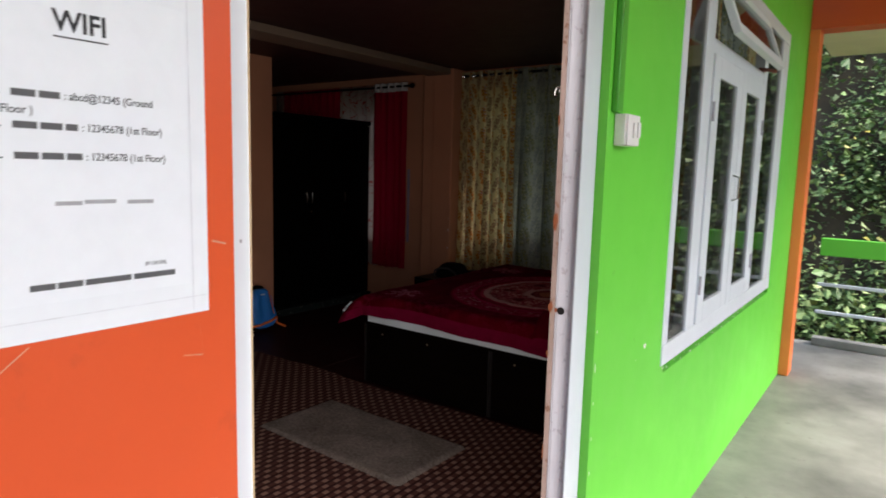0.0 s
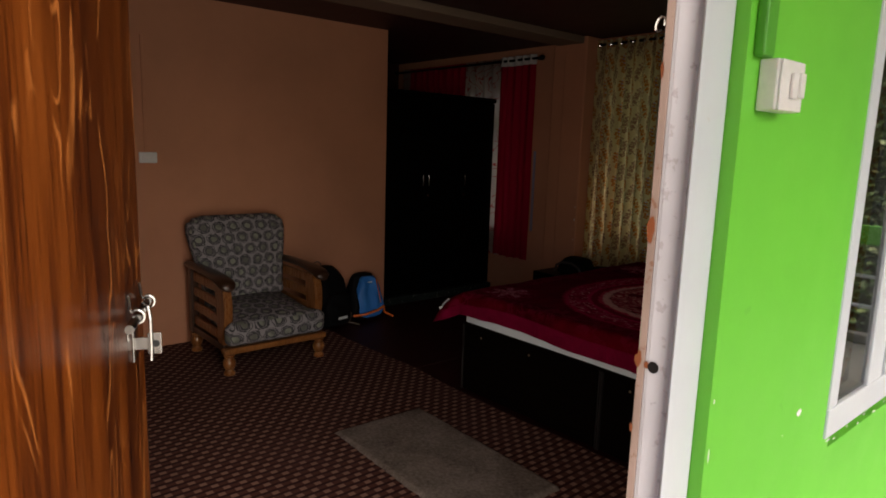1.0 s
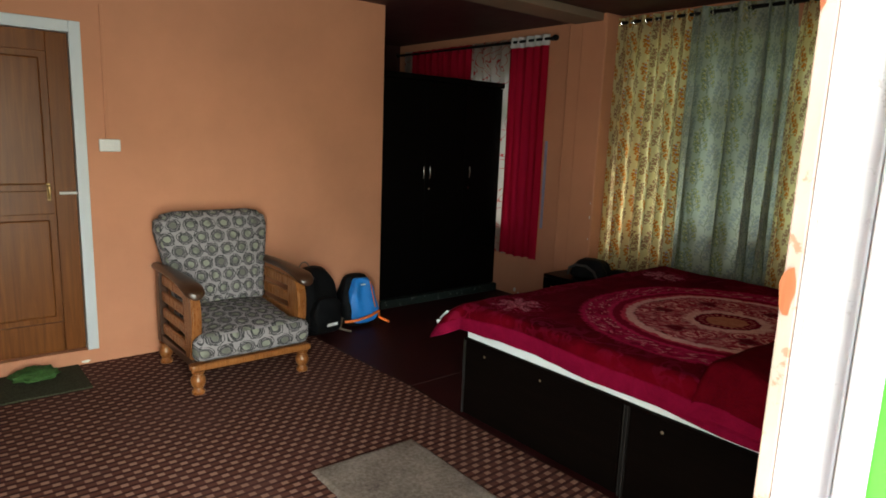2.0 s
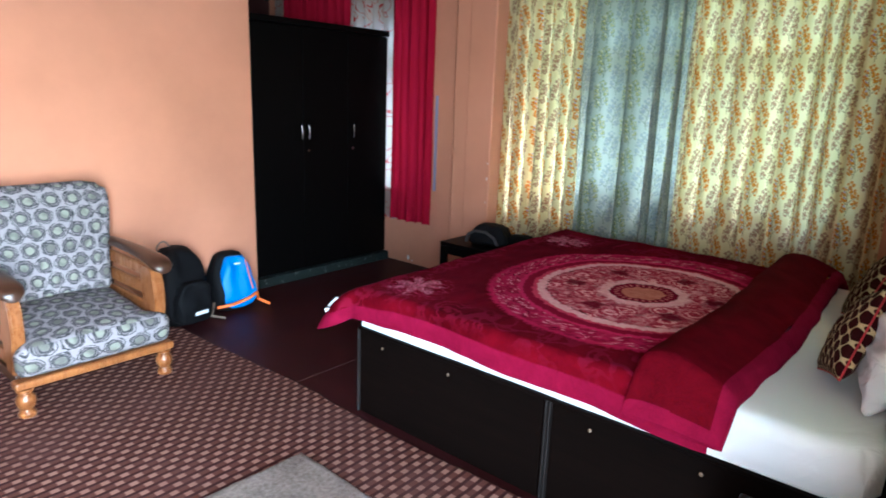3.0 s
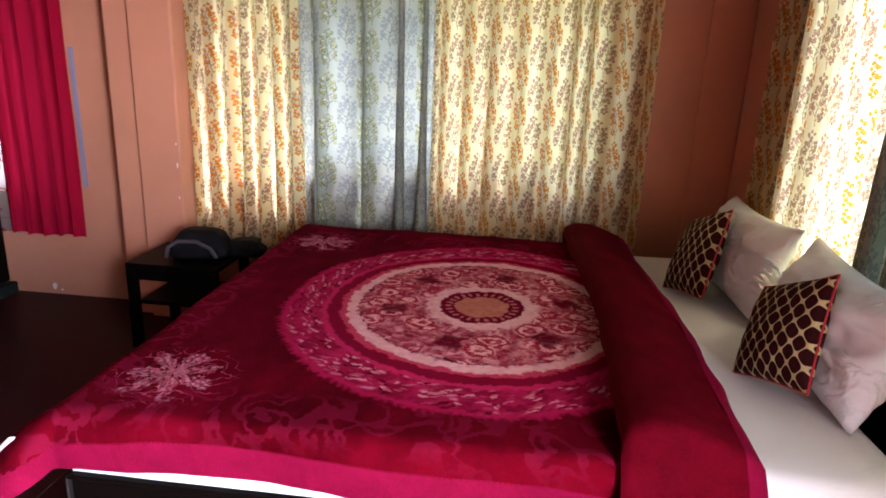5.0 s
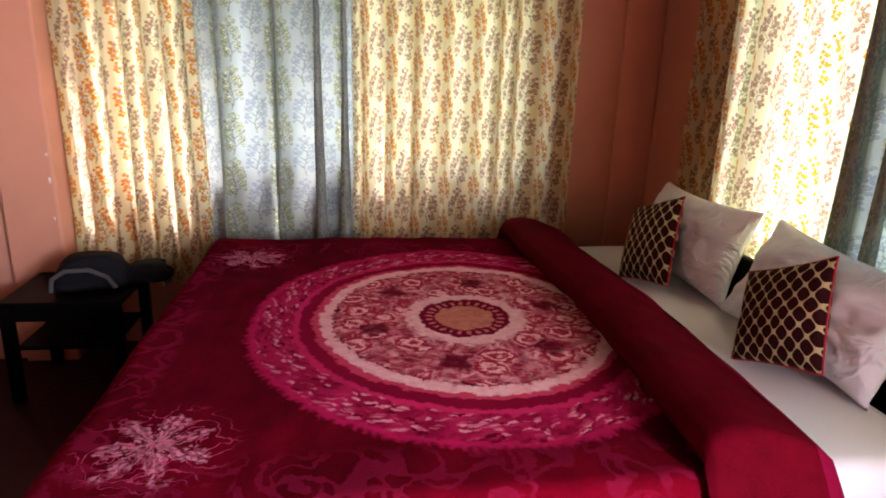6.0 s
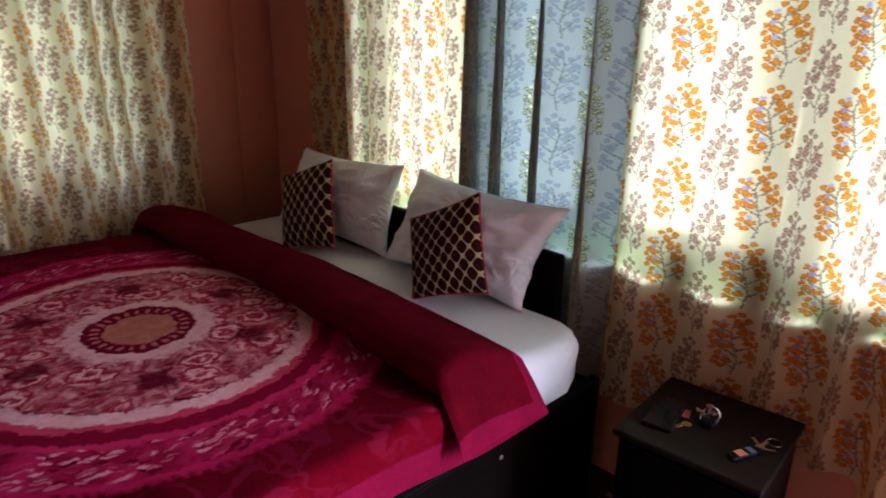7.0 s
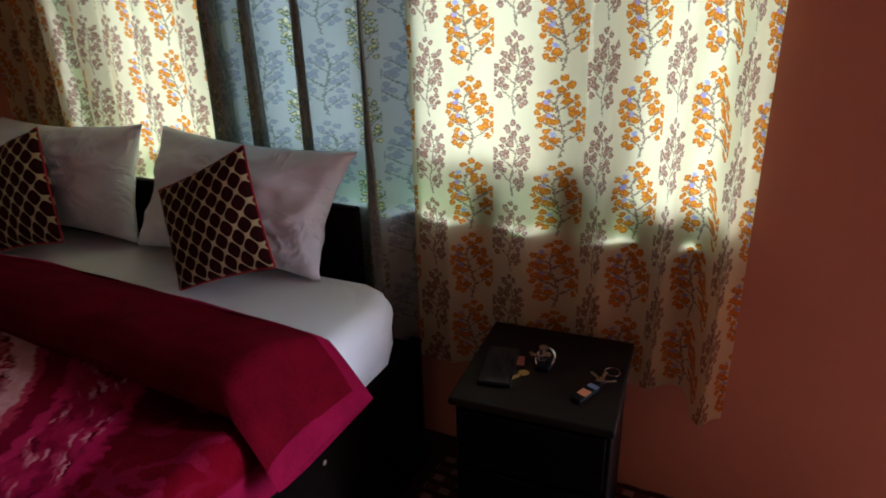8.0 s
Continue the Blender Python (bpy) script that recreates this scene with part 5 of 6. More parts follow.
# ---------------- curtains ----------------
def pleated(along, at, a, b, z0, z1, pitch, depth, seed, fullness=1.35, hem=0.0, flare=None, edge=0.0, gather=0.5, tilt=0.0):
    """A hanging cloth with uneven pleats. flare(t, s) may shift a point along the rod; t from the top down."""
    rnd = random.Random(seed)
    n = max(2, round(abs(b - a) / pitch))
    cuts = [0.0]
    for _ in range(n):
        cuts.append(cuts[-1] + rnd.uniform(0.6, 1.4))
    cuts = [c / cuts[-1] for c in cuts]
    amps = [rnd.uniform(0.6, 1.25) for _ in range(n + 1)]
    per, nv = 14, 26
    bm = bmesh.new()
    nu = n * per

    def f(u, v):
        k = min(int(u * nu + 0.5) // per, n - 1)
        fr = (u * nu + 0.0) / per - k
        s = cuts[k] + (cuts[k + 1] - cuts[k]) * fr
        t = 1 - v
        amp = depth * (amps[k] * (1 - fr) + amps[k + 1] * fr) * (0.75 + 0.35 * t)
        roll = min(1.0, max(0.0, (s - 0.895) / 0.105))
        ph = 2 * math.pi * (k + fr)
        off = amp * math.cos(ph) + 0.25 * amp * math.cos(2 * ph + seed + t * 1.5) - (0.026 * math.sin(math.pi * roll) * (0.4 + 0.6 * t) if edge else 0)
        lead = gather * pitch * math.sin(ph) * (0.4 + 0.6 * t)
        wig = 0.012 * noise.noise(Vector((s * 9 + seed, t * 2.2, 1.3))) * (0.3 + t)
        pos = a + (b - a) * s + lead * (1 if b > a else -1) * 0.5 + wig
        if flare:
            pos += flare(t, s)
        zz = z0 + (z1 - z0) * v + (hem * (0.5 + 0.5 * math.cos(ph)) if v == 0 else 0) + 0.006 * math.sin(9 * s + seed) * (1 - v) - tilt * (1 - v) * (1 - s) - edge * (1 - v) * max(0, min(1, (s - 0.89) / 0.012))
        return (pos, at + off, zz) if along == "x" else (at + off, pos, zz)

    grid(bm, nu, nv, f)
    uv = bm.loops.layers.uv.verify()
    L = abs(b - a) * fullness
    for face in bm.faces:
        for lp in face.loops:
            q = lp[uv].uv
            lp[uv].uv = (q[0] * L + seed * 0.37, q[1] * (z1 - z0))
    return bm


def eyelets(along, at, a, b, z, n, parent):
    for k in range(n):
        bm = bmesh.new()
        p = a + (b - a) * (k + 0.5) / n
        c = (p, at, z) if along == "x" else (at, p, z)
        pts = [(c[0] + 0.006 * (k % 2), c[1] + 0.021 * math.cos(q), c[2] + 0.021 * math.sin(q)) if along == "x" else (c[0] + 0.021 * math.cos(q), c[1] + 0.006 * (k % 2), c[2] + 0.021 * math.sin(q)) for q in [2 * math.pi * i / 14 for i in range(14)]]
        tube(bm, pts, 0.004, 6, closed=True)
        part("eyelet", bm, BRIGHT_STEEL, parent)


def curtain(label, group, cloth, *args, rings=0, **kw):
    bm = pleated(*args, **kw)
    c = tagged(part("curtain", bm, cloth, smooth=True), label, "curtain", group)
    if rings:
        eyelets(args[0], args[1], args[2], args[3], args[5] - 0.045, rings, c)
    return c


def rod(along, at, a, b, z, label):
    r = thing("curtain_rod", (a, at, z) if along == "x" else (at, a, z), 0, label, "curtain rod", "curtain rods")
    L = b - a
    d = (lambda s, dz=0.0, o=0.0: (s, o, dz)) if along == "x" else (lambda s, dz=0.0, o=0.0: (o, s, dz))
    bm = bmesh.new()
    tube(bm, [d(0), d(L)], 0.0125, 12)
    part("bar", bm, BLACK_METAL, r)
    for s, sg in ((0, -1), (L, 1)):
        bm = bmesh.new()
        tube(bm, [d(s), d(s + sg * 0.01), d(s + sg * 0.03), d(s + sg * 0.05), d(s + sg * 0.06)], [0.014, 0.022, 0.027, 0.02, 0.006], 12)
        part("finial", bm, BLACK_METAL, r)
        bm = bmesh.new()
        o = 0.06 if along == "x" else 0.04
        tube(bm, [d(s - sg * 0.05), d(s - sg * 0.05, -0.005, o)], 0.009, 8)
        part("bracket", bm, BLACK_METAL, r)
    return r


YC, XC = 5.335, -0.862
rod("x", YC, -3.80, -1.24, 2.435, "black metal curtain rod over the north window")
rod("y", XC, 2.36, 5.05, 2.435, "black metal curtain rod over the window behind the bed")
rod("x", 5.335, -6.72, -4.43, 2.385, "black metal curtain rod in the alcove")
G1, G2, G3 = "curtains of the north window", "curtains behind the bed", "curtains of the alcove"


def slack(at, far, top):
    """Shifts the cloth near one end of the rod, most at the top."""
    return lambda t, s: far * max(0.0, 1 - t / top) * max(0.0, 1 - abs(s - at) / 0.22)


curtain("cream floral cotton curtain, backlit by the window", G1, CLOTH_Y, "x", YC, -3.78, -3.12, 0.34, 2.475, 0.10, 0.036, 1, rings=6, gather=0.14, fullness=1.6)
curtain("blue-grey floral cotton curtain, backlit by the window", G1, CLOTH_G, "x", YC - 0.008, -3.17, -2.385, 0.34, 2.475, 0.20, 0.048, 2, rings=6, gather=0.62, fullness=1.8, flare=slack(1.0, -0.045, 0.22))
curtain("cream floral cotton curtain, backlit by the window", G1, CLOTH_Y, "x", YC, -2.415, -1.27, 0.34, 2.475, 0.125, 0.034, 3, rings=8, gather=0.14, fullness=1.5, flare=slack(0.0, 0.03, 0.22))
curtain("cream floral cotton curtain behind the pillows", G2, CLOTH_Y, "y", XC, 4.97, 3.86, 0.40, 2.475, 0.16, 0.032, 4, rings=6, gather=0.16)
curtain("blue-grey floral cotton curtain behind the pillows", G2, CLOTH_G, "y", XC - 0.022, 3.93, 3.23, 0.26, 2.475, 0.20, 0.046, 5, rings=6, gather=0.70, fullness=1.8, flare=lambda t, s: 0.05 * math.sin(math.pi * s))
curtain("wide cream floral cotton curtain behind the nightstand", G2, CLOTH_Y, "y", XC + 0.013, 3.27, 2.40, 0.385, 2.475, 0.19, 0.015, 6, rings=6, edge=0.075, gather=0.12, tilt=0.09, fullness=1.06)
curtain("plain crimson curtain with a white heading beside the wardrobe", G3, RED_CLOTH, "x", 5.33, -4.96, -4.475, 0.405, 2.33, 0.10, 0.026, 7)
curtain("plain crimson curtain with steel eyelets hanging behind the wardrobe", G3, RED_CLOTH, "x", 5.34, -6.50, -5.50, 0.45, 2.41, 0.11, 0.024, 8, rings=9)
curtain("white sheer curtain with red scrolls beside the wardrobe", G3, SHEER, "x", 5.365, -5.53, -4.90, 0.40, 2.42, 0.13, 0.016, 9, rings=5)
curtain("white sheer curtain hanging at the end of the rod", G3, SHEER, "x", 5.36, -6.66, -6.48, 0.45, 2.42, 0.09, 0.016, 10)
tagged(part("curtain_heading", pleated("x", 5.33, -4.96, -4.475, 2.331, 2.425, 0.10, 0.030, 7), WHITE_CLOTH, smooth=True), "white eyelet heading of the crimson curtain", "curtain heading", G3)

# unseen flat shapes added on the sills, only to cast soft shadows through the cloth
SHADOW_SHAPE = plain("dark_shadow_shape", (0.02, 0.016, 0.014), 0.9)
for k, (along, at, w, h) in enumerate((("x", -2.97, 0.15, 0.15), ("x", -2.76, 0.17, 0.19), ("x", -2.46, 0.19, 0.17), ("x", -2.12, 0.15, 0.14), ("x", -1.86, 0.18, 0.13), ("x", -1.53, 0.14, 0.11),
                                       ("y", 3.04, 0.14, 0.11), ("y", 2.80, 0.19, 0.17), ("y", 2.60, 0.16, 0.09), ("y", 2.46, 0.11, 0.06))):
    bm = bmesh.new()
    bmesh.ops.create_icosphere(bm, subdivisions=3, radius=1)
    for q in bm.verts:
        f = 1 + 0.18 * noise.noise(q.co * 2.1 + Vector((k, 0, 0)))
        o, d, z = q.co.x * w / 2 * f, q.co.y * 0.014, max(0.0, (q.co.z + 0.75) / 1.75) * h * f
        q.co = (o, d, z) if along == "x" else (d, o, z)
    ob = tagged(part("sill_shadow_shape", bm, SHADOW_SHAPE, smooth=True), "unseen dark shape added on the window sill to shade the curtain", "bundle", "bundles on the sills")
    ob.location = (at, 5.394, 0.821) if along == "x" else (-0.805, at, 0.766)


# windows behind the curtains
def plain_window(name, x0, x1, z0, z1, bays, mat, label):
    w = thing(name, (x0, 5.48, z0), 0, label, "window", "", "structure")
    L, Hh = x1 - x0, z1 - z0
    bm = bmesh.new()
    for a in ((0, L, 0, 0.05), (0, L, Hh - 0.05, Hh), (0, L, Hh * 0.74, Hh * 0.74 + 0.045)):
        box(bm, a[0], a[1], -0.03, 0.03, a[2], a[3], 0.002)
    for k in range(bays + 1):
        c = k * (L - 0.05) / bays
        box(bm, c, c + 0.05, -0.028, 0.028, 0.05, Hh - 0.05, 0.002)
    part("window_frame", bm, mat, w)
    for k in range(bays):
        c = k * (L - 0.05) / bays
        p = part("pane", boxes((c + 0.05, c + (L - 0.05) / bays, -0.002, 0.002, 0.05, Hh - 0.05)), GLASS, w)
        p.visible_shadow = False
    return w


plain_window("window_2", -3.62, -1.45, 0.82, 2.30, 4, WHITE_PAINT, "white wooden window behind the floral curtains")
plain_window("window_3", -6.55, -4.58, 0.72, 2.30, 4, LAVENDER, "lavender painted window behind the red curtains")
setting("window_trim", boxes((-4.490, -4.466, 5.385, 5.3985, 0.70, 1.50), bevel=0.002), LAVENDER, "lavender painted window edge", "trim")

# ---------------- bed ----------------
CAP = plain("dull_screw_cap", (0.16, 0.11, 0.07), 0.5)
bed = thing("bed", (-2.0, 4.15, 0.0), 0, "dark brown wooden box bed with panelled sides", "bed")
part("core", boxes((-1.02, 1.03, -0.94, 0.95, 0.004, 0.425)), BED_WOOD, bed)
for x0, x1 in ((-1.035, -0.012), (0.012, 1.04)):
    p = part("side_panel", boxes((x0 + 0.012, x1 - 0.012, -0.955, -0.941, 0.012, 0.425), bevel=0.002), BED_WOOD, bed)
    for xx in (x0 + 0.16, x0 + 0.55):
        bm = bmesh.new()
        lathe(bm, [(0.007, 0), (0.007, 0.0015), (0.004, 0.003)], 12, pose(xx, -0.955, 0.375, 90, 0, 0))
        part("screw_cap", bm, CAP, p)
EDGE = wood("worn_edge_wood", (0.005, 0.004, 0.0038), (0.027, 0.022, 0.021), "z", 0.5)
for xx in (-1.04, -0.012, 0.004, 1.03):
    part("edge_strip", boxes((xx, xx + 0.006, -0.958, -0.941, 0.004, 0.43), bevel=0.001), EDGE, bed)
part("top_rail", boxes((-1.04, 1.04, -0.957, -0.925, 0.426, 0.440), bevel=0.003), BED_WOOD, bed)
part("foot_panel", boxes((-1.038, -1.021, -0.94, 0.95, 0.004, 0.435), bevel=0.003), BED_WOOD, bed)
part("headboard", boxes((1.041, 1.075, -0.765, 0.95, 0.004, 0.80), bevel=0.008), BED_WOOD, bed)


def mattress_mesh():
    bm = bmesh.new()
    box(bm, -3.03, -0.985, 3.212, 5.08, 0.441, 0.612, 0.055, 5)
    bmesh.ops.subdivide_edges(bm, edges=[e for e in bm.edges if e.calc_length() > 0.3], cuts=24, use_grid_fill=True)
    for v in bm.verts:
        if v.co.z > 0.5:
            v.co.z += 0.004 * noise.noise(v.co * 5)
        else:
            v.co.y = 3.212 if v.co.y < 3.268 else v.co.y
            v.co.x = -0.985 if v.co.x > -1.041 else -3.03 if v.co.x < -2.974 else v.co.x
        v.co.y += 0.006 * noise.noise(v.co * 4 + Vector((3, 0, 0)))
        cx, cy = -0.985 - 0.13, 3.212 + 0.13
        if v.co.x > cx and v.co.y < cy:
            d = Vector((v.co.x - cx, v.co.y - cy))
            m = max(abs(d.x), abs(d.y))
            if d.length > 1e-6:
                d *= m / d.length
                v.co.x, v.co.y = cx + d.x, cy + d.y
    return bm


mattress = thing("mattress", (0, 0, 0), 0, "thick mattress in a white fitted sheet on the bed", "mattress")
smooth_by_angle(part("body", mattress_mesh(), SHEET, mattress), 50)
seam = bmesh.new()
tube(seam, [(-3.00, 3.2115, 0.446), (-2.4, 3.2095, 0.446), (-1.7, 3.2105, 0.446), (-1.125, 3.2095, 0.446)], 0.003, 6)
smooth_by_angle(part("sheet_hem", seam, SHEET, mattress, "elastic hem of the fitted sheet"), 80)

# blanket: lies on the mattress, hangs a little over the side and the foot
BX, BY = -2.04, 4.09


def drape(x, y):
    """Height of the blanket over a plan point, and the point after it turns over an edge."""
    z = 0.642 + 0.008 * noise.noise((x * 3, y * 3, 0.5)) + 0.004 * noise.noise((x * 9, y * 9, 4))
    dx, dy = max(0.0, -3.02 - x), max(0.0, 3.20 - y)
    if dx and dy:                       # round the corner off
        s = 1 - 0.65 * (1 - max(dx, dy) / math.hypot(dx, dy))
        dx, dy = dx * s, dy * s
    k = math.hypot(dx, dy)
    if k:
        c = 2 * dx * dy / (k * k)                       # 1 along the corner's diagonal, which stands out
        foot = max(0.0, min(1.0, (-2.78 - x) / 0.25))
        out = (0.045 + 0.015 * foot + 0.195 * c) * (1 - math.exp(-k / (0.035 + 0.06 * c)))
        out += 0.010 * math.sin(x * 9 + y * 7) * min(1, k / 0.1)
        z -= 0.95 * k - 0.03 * (1 - math.exp(-k / 0.04)) + (0.02 * foot + 0.045 * c + 0.028 * max(0.0, min(1.0, (x + 2.35) / 0.7))) * min(1, k / 0.1)
        x, y = (-3.02 - out * dx / k if dx else x), (3.20 - out * dy / k if dy else y)
    if y > 5.10:
        k = y - 5.10
        z -= 0.5 * k + 1.0 * k * k
    return x, y, z


def blanket_mesh(x0, x1, y0, y1, nx, ny, lift=0.0, slim=0.0):
    """slim: how much of the strip is tucked up along the middle of the bed."""
    bm = bmesh.new()

    def f(u, v):
        x = x0 + (x1 - x0) * u
        foot = max(0.0, min(1.0, (-2.75 - x) / 0.3))
        q = y0 + slim * (1 - foot * foot * (3 - 2 * foot)) + 0.006 * slim / 0.03 * math.sin(x * 7)
        x, y, z = drape(x, q + (y1 - q) * v)
        return (x - BX, y - BY, z + lift)

    grid(bm, nx, ny, f)
    return bm


blanket = thing("blanket", (BX, BY, 0), 0, "crimson plush blanket with a rose medallion spread over the bed", "blanket")
smooth_by_angle(part("spread", blanket_mesh(-3.11, -1.60, 3.110, 5.26, 130, 170), BLANKET, blanket), 80)
smooth_by_angle(part("hem", blanket_mesh(-3.172, -1.42, 3.043, 3.113, 140, 8, 0.0, -0.020), HEM, blanket, "bright crimson satin hem"), 80)
smooth_by_angle(part("hem", blanket_mesh(-3.172, -3.107, 3.112, 5.26, 8, 130, 0.002), HEM, blanket), 80)


def fold_mesh(x_off, prof, y0, y1, ny=90):
    """The turned-back end of the blanket: a thick lip across the bed."""
    bm = bmesh.new()

    def f(u, v):
        y = y0 + (y1 - y0) * v
        i = u * (len(prof) - 1)
        k = min(int(i), len(prof) - 2)
        a, b = prof[k], prof[k + 1]
        x = a[0] + (b[0] - a[0]) * (i - k)
        z = a[1] + (b[1] - a[1]) * (i - k)
        x += 0.016 * math.sin(y * 3.4 + 0.5) + 0.008 * noise.noise((y * 6, u * 3, 7)) + x_off
        z += 0.007 * noise.noise((y * 5, u * 4, 2))
        q = max(0.0, 3.24 - y)
        z = 0.612 + (z - 0.612) * (1 - 0.86 * min(1.0, q / 0.18) ** 2)
        if y < 3.20:
            q = 3.20 - y
            z -= 0.62 * q
            y = 3.20 - 0.72 * q
        if y > 5.12:
            z -= 0.7 * (y - 5.12)
        return (x - BX, y - BY, z)

    grid(bm, (len(prof) - 1) * 3, ny, f)
    return bm


LIP = [(-1.618, 0.640), (-1.652, 0.660), (-1.668, 0.692), (-1.652, 0.722), (-1.610, 0.741), (-1.560, 0.742), (-1.508, 0.732), (-1.46, 0.715), (-1.418, 0.698), (-1.398, 0.690)]
LIPH = [(-1.399, 0.692), (-1.370, 0.676), (-1.352, 0.652), (-1.352, 0.630), (-1.375, 0.616), (-1.45, 0.614), (-1.58, 0.616)]
fold = smooth_by_angle(part("turned_back_end", fold_mesh(0, [(-1.60, 0.625)] + LIP, 3.086, 5.28, 116), PLUSH, blanket, "dark crimson turned-back end"), 80)
smooth_by_angle(part("hem", fold_mesh(0, LIPH, 3.086, 5.28, 116), HEM, blanket), 80)
smooth_by_angle(part("hem", fold_mesh(0, [(-1.60, 0.625)] + LIP + LIPH + [(-1.60, 0.625)], 3.060, 3.088, 8), HEM, blanket), 80)
tag = bmesh.new()
box(tag, -0.004, 0.004, -0.014, 0.014, -0.048, 0.028, 0.002, 2, Matrix.Translation((-3.122 - BX, 3.128 - BY, 0.560)) @ pose(0, 0, 0, -30, 36, -40))
box(tag, -0.004, 0.004, -0.034, 0.030, -0.012, 0.012, 0.002, 2, Matrix.Translation((-3.112 - BX, 3.098 - BY, 0.528)) @ pose(0, 0, 0, 10, 30, -52))
part("care_label", tag, PAPER, blanket, "white sewn label")


# ---------------- pillows and cushions ----------------
def stuffed(bl, br, tr, tl, thick, n=44, seed=0, wrinkle=0.004, ears=0.05):
    """A stuffed pad spanned by four corners (as seen from the bed), swelling to both sides."""
    bl, br, tr, tl = (Vector(p) for p in (bl, br, tr, tl))
    nrm = (br - bl).cross(tl - bl).normalized()
    bm = bmesh.new()
    uvl = bm.loops.layers.uv.verify()
    sides = []
    for sg in (1, -1):
        vs = []
        for i in range(n + 1):
            row = []
            for j in range(n + 1):
                a, b = i / n, j / n
                ex, ey = 1 - (2 * a - 1) ** 2, 1 - (2 * b - 1) ** 2
                pa = a + ears * (0.5 - a) * ey * 0 - (2 * a - 1) * 0.5 * ears * ey
                pb = b - (2 * b - 1) * 0.5 * ears * ex
                p = bl * (1 - pa) * (1 - pb) + br * pa * (1 - pb) + tr * pa * pb + tl * (1 - pa) * pb
                swell = (max(ex, 0) * max(ey, 0)) ** 0.42
                w = wrinkle * noise.noise(Vector((a * 5 + seed, b * 5, sg))) * swell * 2.2 + wrinkle * noise.noise(Vector((a * 13, b * 9 + seed, sg * 2))) * swell
                fold = max(0.0, 1 - 4.5 * abs(noise.noise(Vector((a * 2.2 + b * 3.1 + seed, (b - a) * 5.0 + seed, sg)))))
                w += wrinkle * 0.85 * fold * swell * (1 if wrinkle > 0.006 else 0)
                row.append(p + nrm * (sg * thick / 2 * swell + w))
            vs.append(row)
        sides.append(vs)
    made = {}

    def vert(s, i, j):
        edge = i in (0, n) or j in (0, n)
        k = (0 if edge else s, i, j)
        if k not in made:
            made[k] = bm.verts.new(sides[s][i][j])
        return made[k]

    for s in (0, 1):
        for i in range(n):
            for j in range(n):
                q = ((i, j), (i + 1, j), (i + 1, j + 1), (i, j + 1))
                f = bm.faces.new([vert(s, *k) for k in q])
                for lp, k in zip(f.loops, q):
                    lp[uvl].uv = (k[0] / n, k[1] / n)
    rim = [sides[0][i][0] for i in range(n)] + [sides[0][n][j] for j in range(n)] + [sides[0][i][n] for i in range(n, 0, -1)] + [sides[0][0][j] for j in range(n, 0, -1)]
    return bm, rim


def bed_pad(name, corners, thick, mat, label, category, group, piping=None, **kw):
    base = Vector(corners[0])
    bm, rim = stuffed(*corners, thick, **kw)
    for v in bm.verts:
        v.co -= base
    root = thing(name, base, 0, label, category, group)
    smooth_by_angle(part("cover", bm, mat, root), 80)
    if piping:
        pb = bmesh.new()
        tube(pb, [Vector(p) - base for p in rim], 0.0032, 6, closed=True)
        smooth_by_angle(part("piping", pb, piping, root), 80)
    return root


bed_pad("pillow", [(-1.11, 4.92, 0.620), (-1.06, 4.15, 0.620), (-0.945, 4.165, 0.985), (-0.935, 4.91, 0.965)], 0.20, PILLOW, "white cotton pillow leaning on the headboard", "pillow", "white pillows", seed=1, wrinkle=0.011, ears=0.13)
bed_pad("pillow", [(-1.07, 4.155, 0.620), (-1.07, 3.44, 0.615), (-0.945, 3.365, 0.960), (-0.935, 4.09, 0.985)], 0.21, PILLOW, "creased white cotton pillow leaning on the headboard", "pillow", "white pillows", seed=5, wrinkle=0.015, ears=0.13)
bed_pad("cushion", [(-1.295, 4.550, 0.618), (-1.215, 4.285, 0.665), (-1.098, 4.455, 0.985), (-1.150, 4.770, 0.865)], 0.115, CUSHION, "maroon cushion with a gold lattice and red piping", "cushion", "lattice cushions", RED_PIPING, seed=3)
bed_pad("cushion", [(-1.250, 3.775, 0.612), (-1.155, 3.515, 0.685), (-1.080, 3.635, 0.985), (-1.155, 3.895, 0.855)], 0.115, CUSHION, "maroon cushion with a gold lattice and red piping", "cushion", "lattice cushions", RED_PIPING, seed=8)

# ---------------- nightstand and the things on it ----------------
stand = thing("nightstand", (-1.068, 2.795, 0.008), 4.2, "black wooden nightstand with a brown-edged top", "nightstand")
part("carcass", boxes((-0.165, 0.165, -0.175, 0.175, 0.0, 0.478), bevel=0.004), BLACK_WOOD, stand)
TOPWOOD = wood("nightstand_top_wood", (0.003, 0.002, 0.0016), (0.010, 0.006, 0.0045), "y", 0.4, 5, 0.1, spec=0.14)
part("tabletop", boxes((-0.193, 0.181, -0.184, 0.184, 0.479, 0.499), bevel=0.006, seg=3), TOPWOOD, stand)
part("drawer_front", boxes((-0.177, -0.166, -0.165, 0.165, 0.31, 0.46), bevel=0.003), BLACK_WOOD, stand)
part("cupboard_door", boxes((-0.177, -0.166, -0.165, 0.165, 0.02, 0.30), bevel=0.003), BLACK_WOOD, stand)
ZT = 0.5075
ph = thing("phone", (-1.115, 2.900, ZT), 11, "black smartphone lying on the nightstand", "phone")
part("case", boxes((-0.080, 0.080, -0.039, 0.039, 0, 0.009), bevel=0.004), BLACK_NYLON, ph)
part("screen", boxes((-0.077, 0.077, -0.036, 0.036, 0.0092, 0.0102), bevel=0.0006), PHONE, ph)


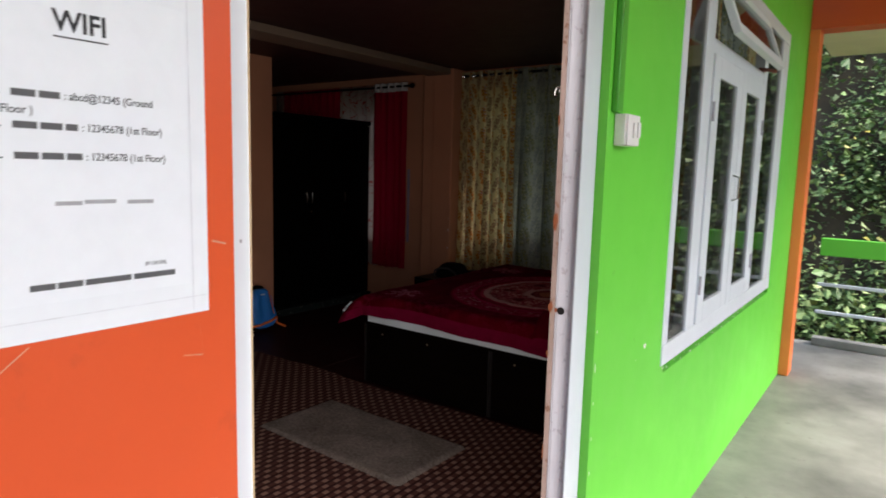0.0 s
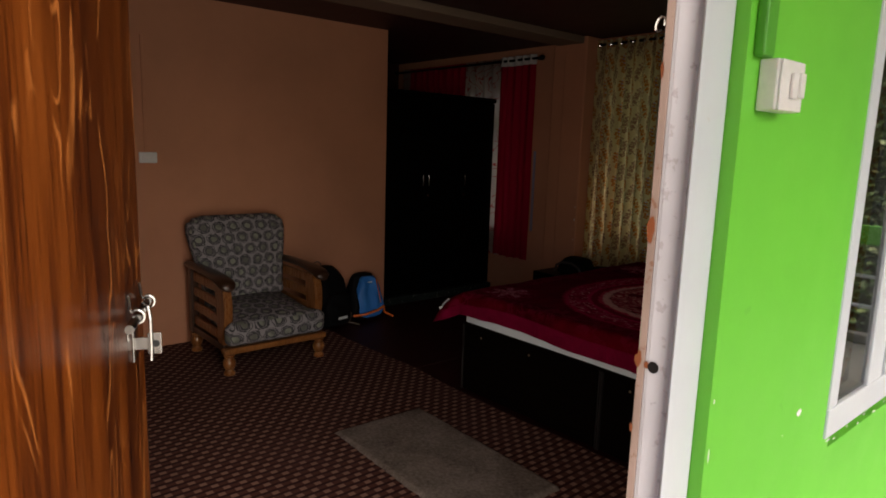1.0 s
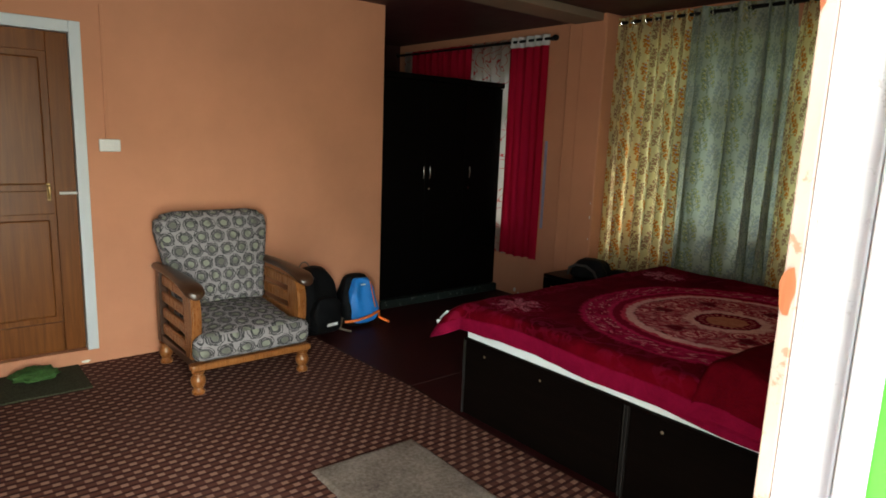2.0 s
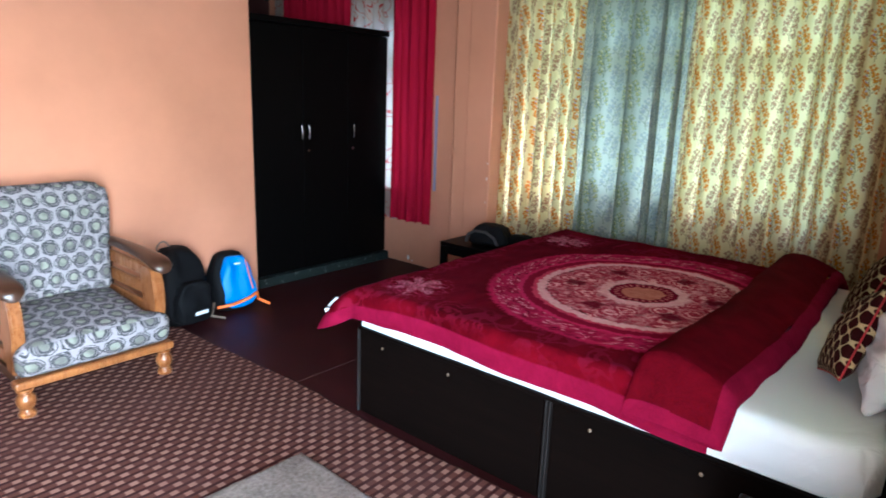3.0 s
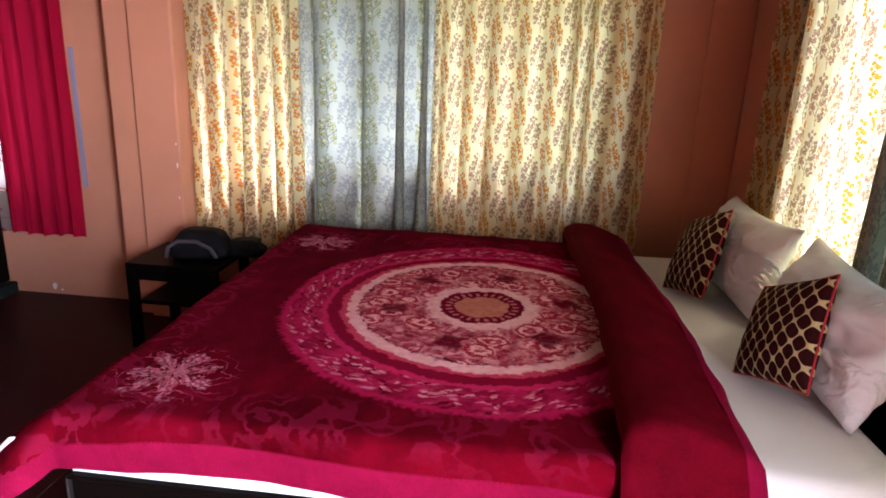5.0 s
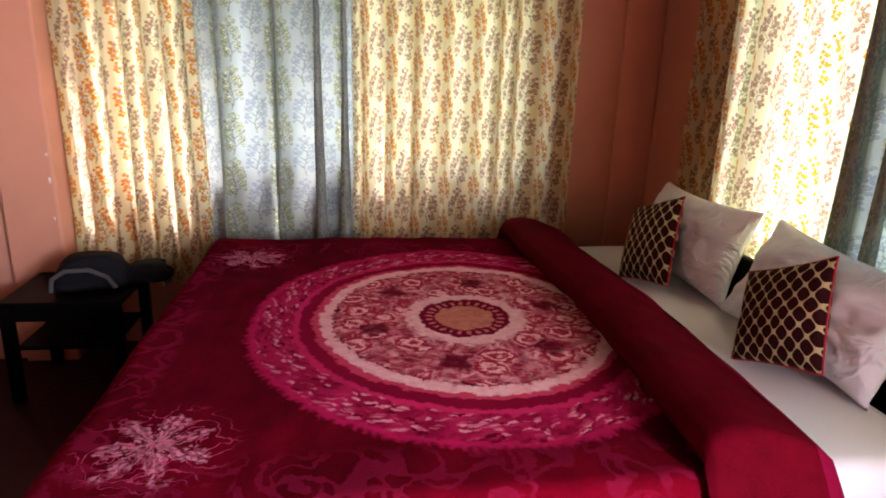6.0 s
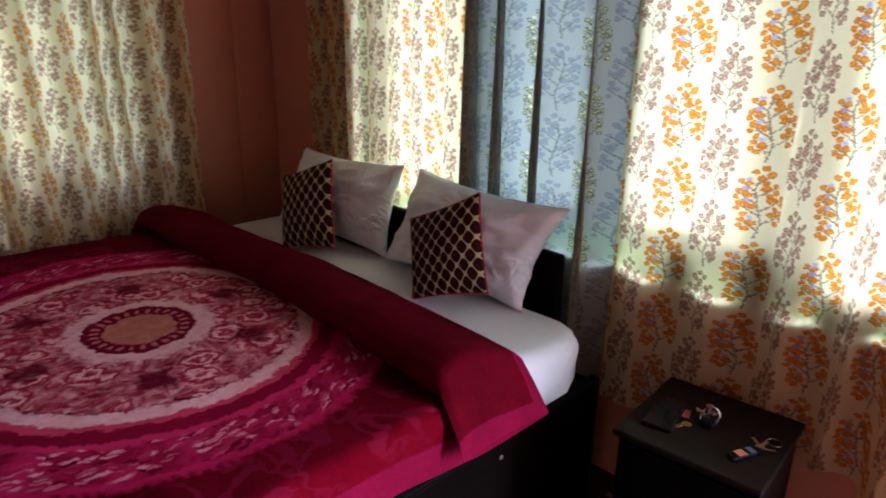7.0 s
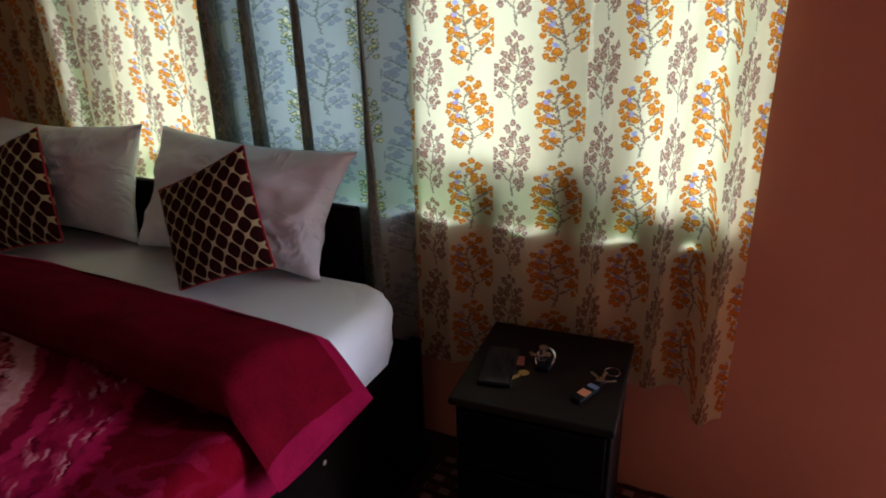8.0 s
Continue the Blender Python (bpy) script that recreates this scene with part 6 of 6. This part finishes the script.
def key(bm, x, y, a, s=1.0, z=0.003):
    m = Matrix.Translation((x, y, z)) @ pose(0, 0, 0, 0, 0, a)
    vs0 = set(bm.verts)
    lathe(bm, [(0.010 * s, -0.001), (0.010 * s, 0.001)], 12)
    box(bm, 0.008 * s, 0.036 * s, -0.0032 * s, 0.0032 * s, -0.001, 0.001)
    for k in range(4):
        box(bm, (0.014 + 0.006 * k) * s, (0.017 + 0.006 * k) * s, 0.0032 * s, 0.0052 * s, -0.001, 0.001)
    bmesh.ops.transform(bm, matrix=m, verts=[v for v in bm.verts if v not in vs0])


k1 = thing("key_bunch", (-1.105, 2.808, ZT), 0, "small bunch of steel keys on the nightstand", "keys")
k1.scale = (1.3, 1.3, 1.3)
bm = bmesh.new()
key(bm, -0.012, 0.022, 150, 1.0)
part("key", bm, BRASS, k1, "brass key")
for a, sx, sy in ((60, 0.030, 0.002), (115, 0.040, -0.006), (200, 0.048, 0.004)):
    bm = bmesh.new()
    key(bm, sx, sy, a, 0.85, 0.007 + 0.0001 * a)
    part("key", bm, BRIGHT_STEEL, k1)
bm = bmesh.new()
tube(bm, [(0.036 + 0.019 * math.cos(q), -0.004 + 0.017 * math.sin(q), 0.013 + 0.010 * math.cos(q)) for q in [i * 0.45 for i in range(14)]], 0.0026, 6, closed=True)
part("ring", bm, BRIGHT_STEEL, k1)
bm = bmesh.new()
box(bm, 0.008, 0.034, -0.020, 0.008, 0.001, 0.012, 0.005)
part("fob", bm, BLACK_NYLON, k1, "small black fob")
bm = bmesh.new()
box(bm, 0.02, 0.05, 0.025, 0.05, 0.001, 0.004, 0.001, 2, pose(0, 0, 0, 0, 0, 15))
part("tag", bm, plain("red_tag", (0.30, 0.07, 0.05), 0.5), k1)
k2 = thing("key_bunch", (-1.108, 2.668, ZT), -22, "keys with a striped fob on the nightstand", "keys")
k2.scale = (1.25, 1.25, 1.25)
bm = bmesh.new()
box(bm, -0.064, -0.002, -0.010, 0.010, 0.001, 0.009, 0.003)
fob = part("fob", bm, BLACK_NYLON, k2)
part("stripe", boxes((-0.048, -0.028, -0.0092, 0.0092, 0.0092, 0.0098)), plain("copper_stripe", (0.5, 0.18, 0.08), 0.4), fob)
part("stripe", boxes((-0.018, -0.006, -0.0092, 0.0092, 0.0092, 0.0098)), plain("blue_stripe", (0.10, 0.14, 0.24), 0.4), fob)
for a, s in ((15, 0.9), (-40, 0.8), (70, 0.8)):
    bm = bmesh.new()
    key(bm, 0.012, 0.0, a, s, 0.008 + a * 0.00005)
    part("key", bm, BRIGHT_STEEL, k2)
bm = bmesh.new()
tube(bm, [(0.055 + 0.014 * math.cos(q), 0.004 + 0.014 * math.sin(q), 0.006) for q in [i * 0.45 for i in range(14)]], 0.0018, 6, closed=True)
part("ring", bm, CHROME, k2)

# ---------------- side table with a bag at the foot of the bed ----------------
side = thing("side_table", (-3.63, 4.99, 0.0), 0, "black wooden side table with open legs beside the bed's foot", "table")
part("tabletop", boxes((-0.24, 0.24, -0.22, 0.19, 0.435, 0.462), bevel=0.004), BLACK_WOOD, side)
for sx in (-1, 1):
    for y in (-0.20, 0.17):
        part("leg", boxes((sx * 0.215 - 0.022, sx * 0.215 + 0.022, y - 0.022, y + 0.022, 0.0, 0.434), bevel=0.003), BLACK_WOOD, side)
part("apron", boxes((-0.19, 0.19, -0.212, -0.19, 0.375, 0.434)), BLACK_WOOD, side)
part("shelf", boxes((-0.192, 0.192, -0.20, 0.17, 0.24, 0.26), bevel=0.002), BLACK_WOOD, side)
bag = thing("shoulder_bag", (-3.56, 4.98, 0.463), 12, "slumped black bag with a beige strap on the side table", "bag")
bm = sack(0.22, 0.34, 0.15, 0.0, 0.45, 9, 0.2)
smooth_by_angle(part("body", bm, BLACK_NYLON, bag), 60)
bm = sack(0.16, 0.22, 0.09, 0.0, 0.4, 12, 0.2)
smooth_by_angle(part("flap", bm, BLACK_NYLON, bag), 60).location = (0.22, 0.02, 0.0)
bm = bmesh.new()
tube(bm, [(-0.15, -0.115, 0.02), (-0.14, -0.11, 0.075), (-0.09, -0.105, 0.105), (0.0, -0.108, 0.105), (0.07, -0.115, 0.07), (0.10, -0.12, 0.02)], 0.010, 8)
part("strap", bm, plain("dark_grey_strap", (0.045, 0.040, 0.040), 0.7, grain=200), bag)

# rug beside the bed
def rug_mesh():
    bm = bmesh.new()
    rnd = random.Random(8)

    def f(u, v):
        e = min(u, 1 - u, v, 1 - v)
        j = rnd.uniform(-0.004, 0.004) if e == 0 else 0
        return ((u - 0.5) * 1.08 + j, (v - 0.5) * 0.56 + j, 0.006 + (0.014 if e > 0 else -0.005) + 0.004 * noise.noise((u * 9, v * 6, 1)))

    grid(bm, 60, 36, f)
    return bm


rug = tagged(part("rug", rug_mesh(), RUG, smooth=True), "grey brown shaggy rug lying on the woven carpet", "rug")
rug.matrix_world = pose(-2.40, 2.48, 0.004, 0, 0, -1.5)
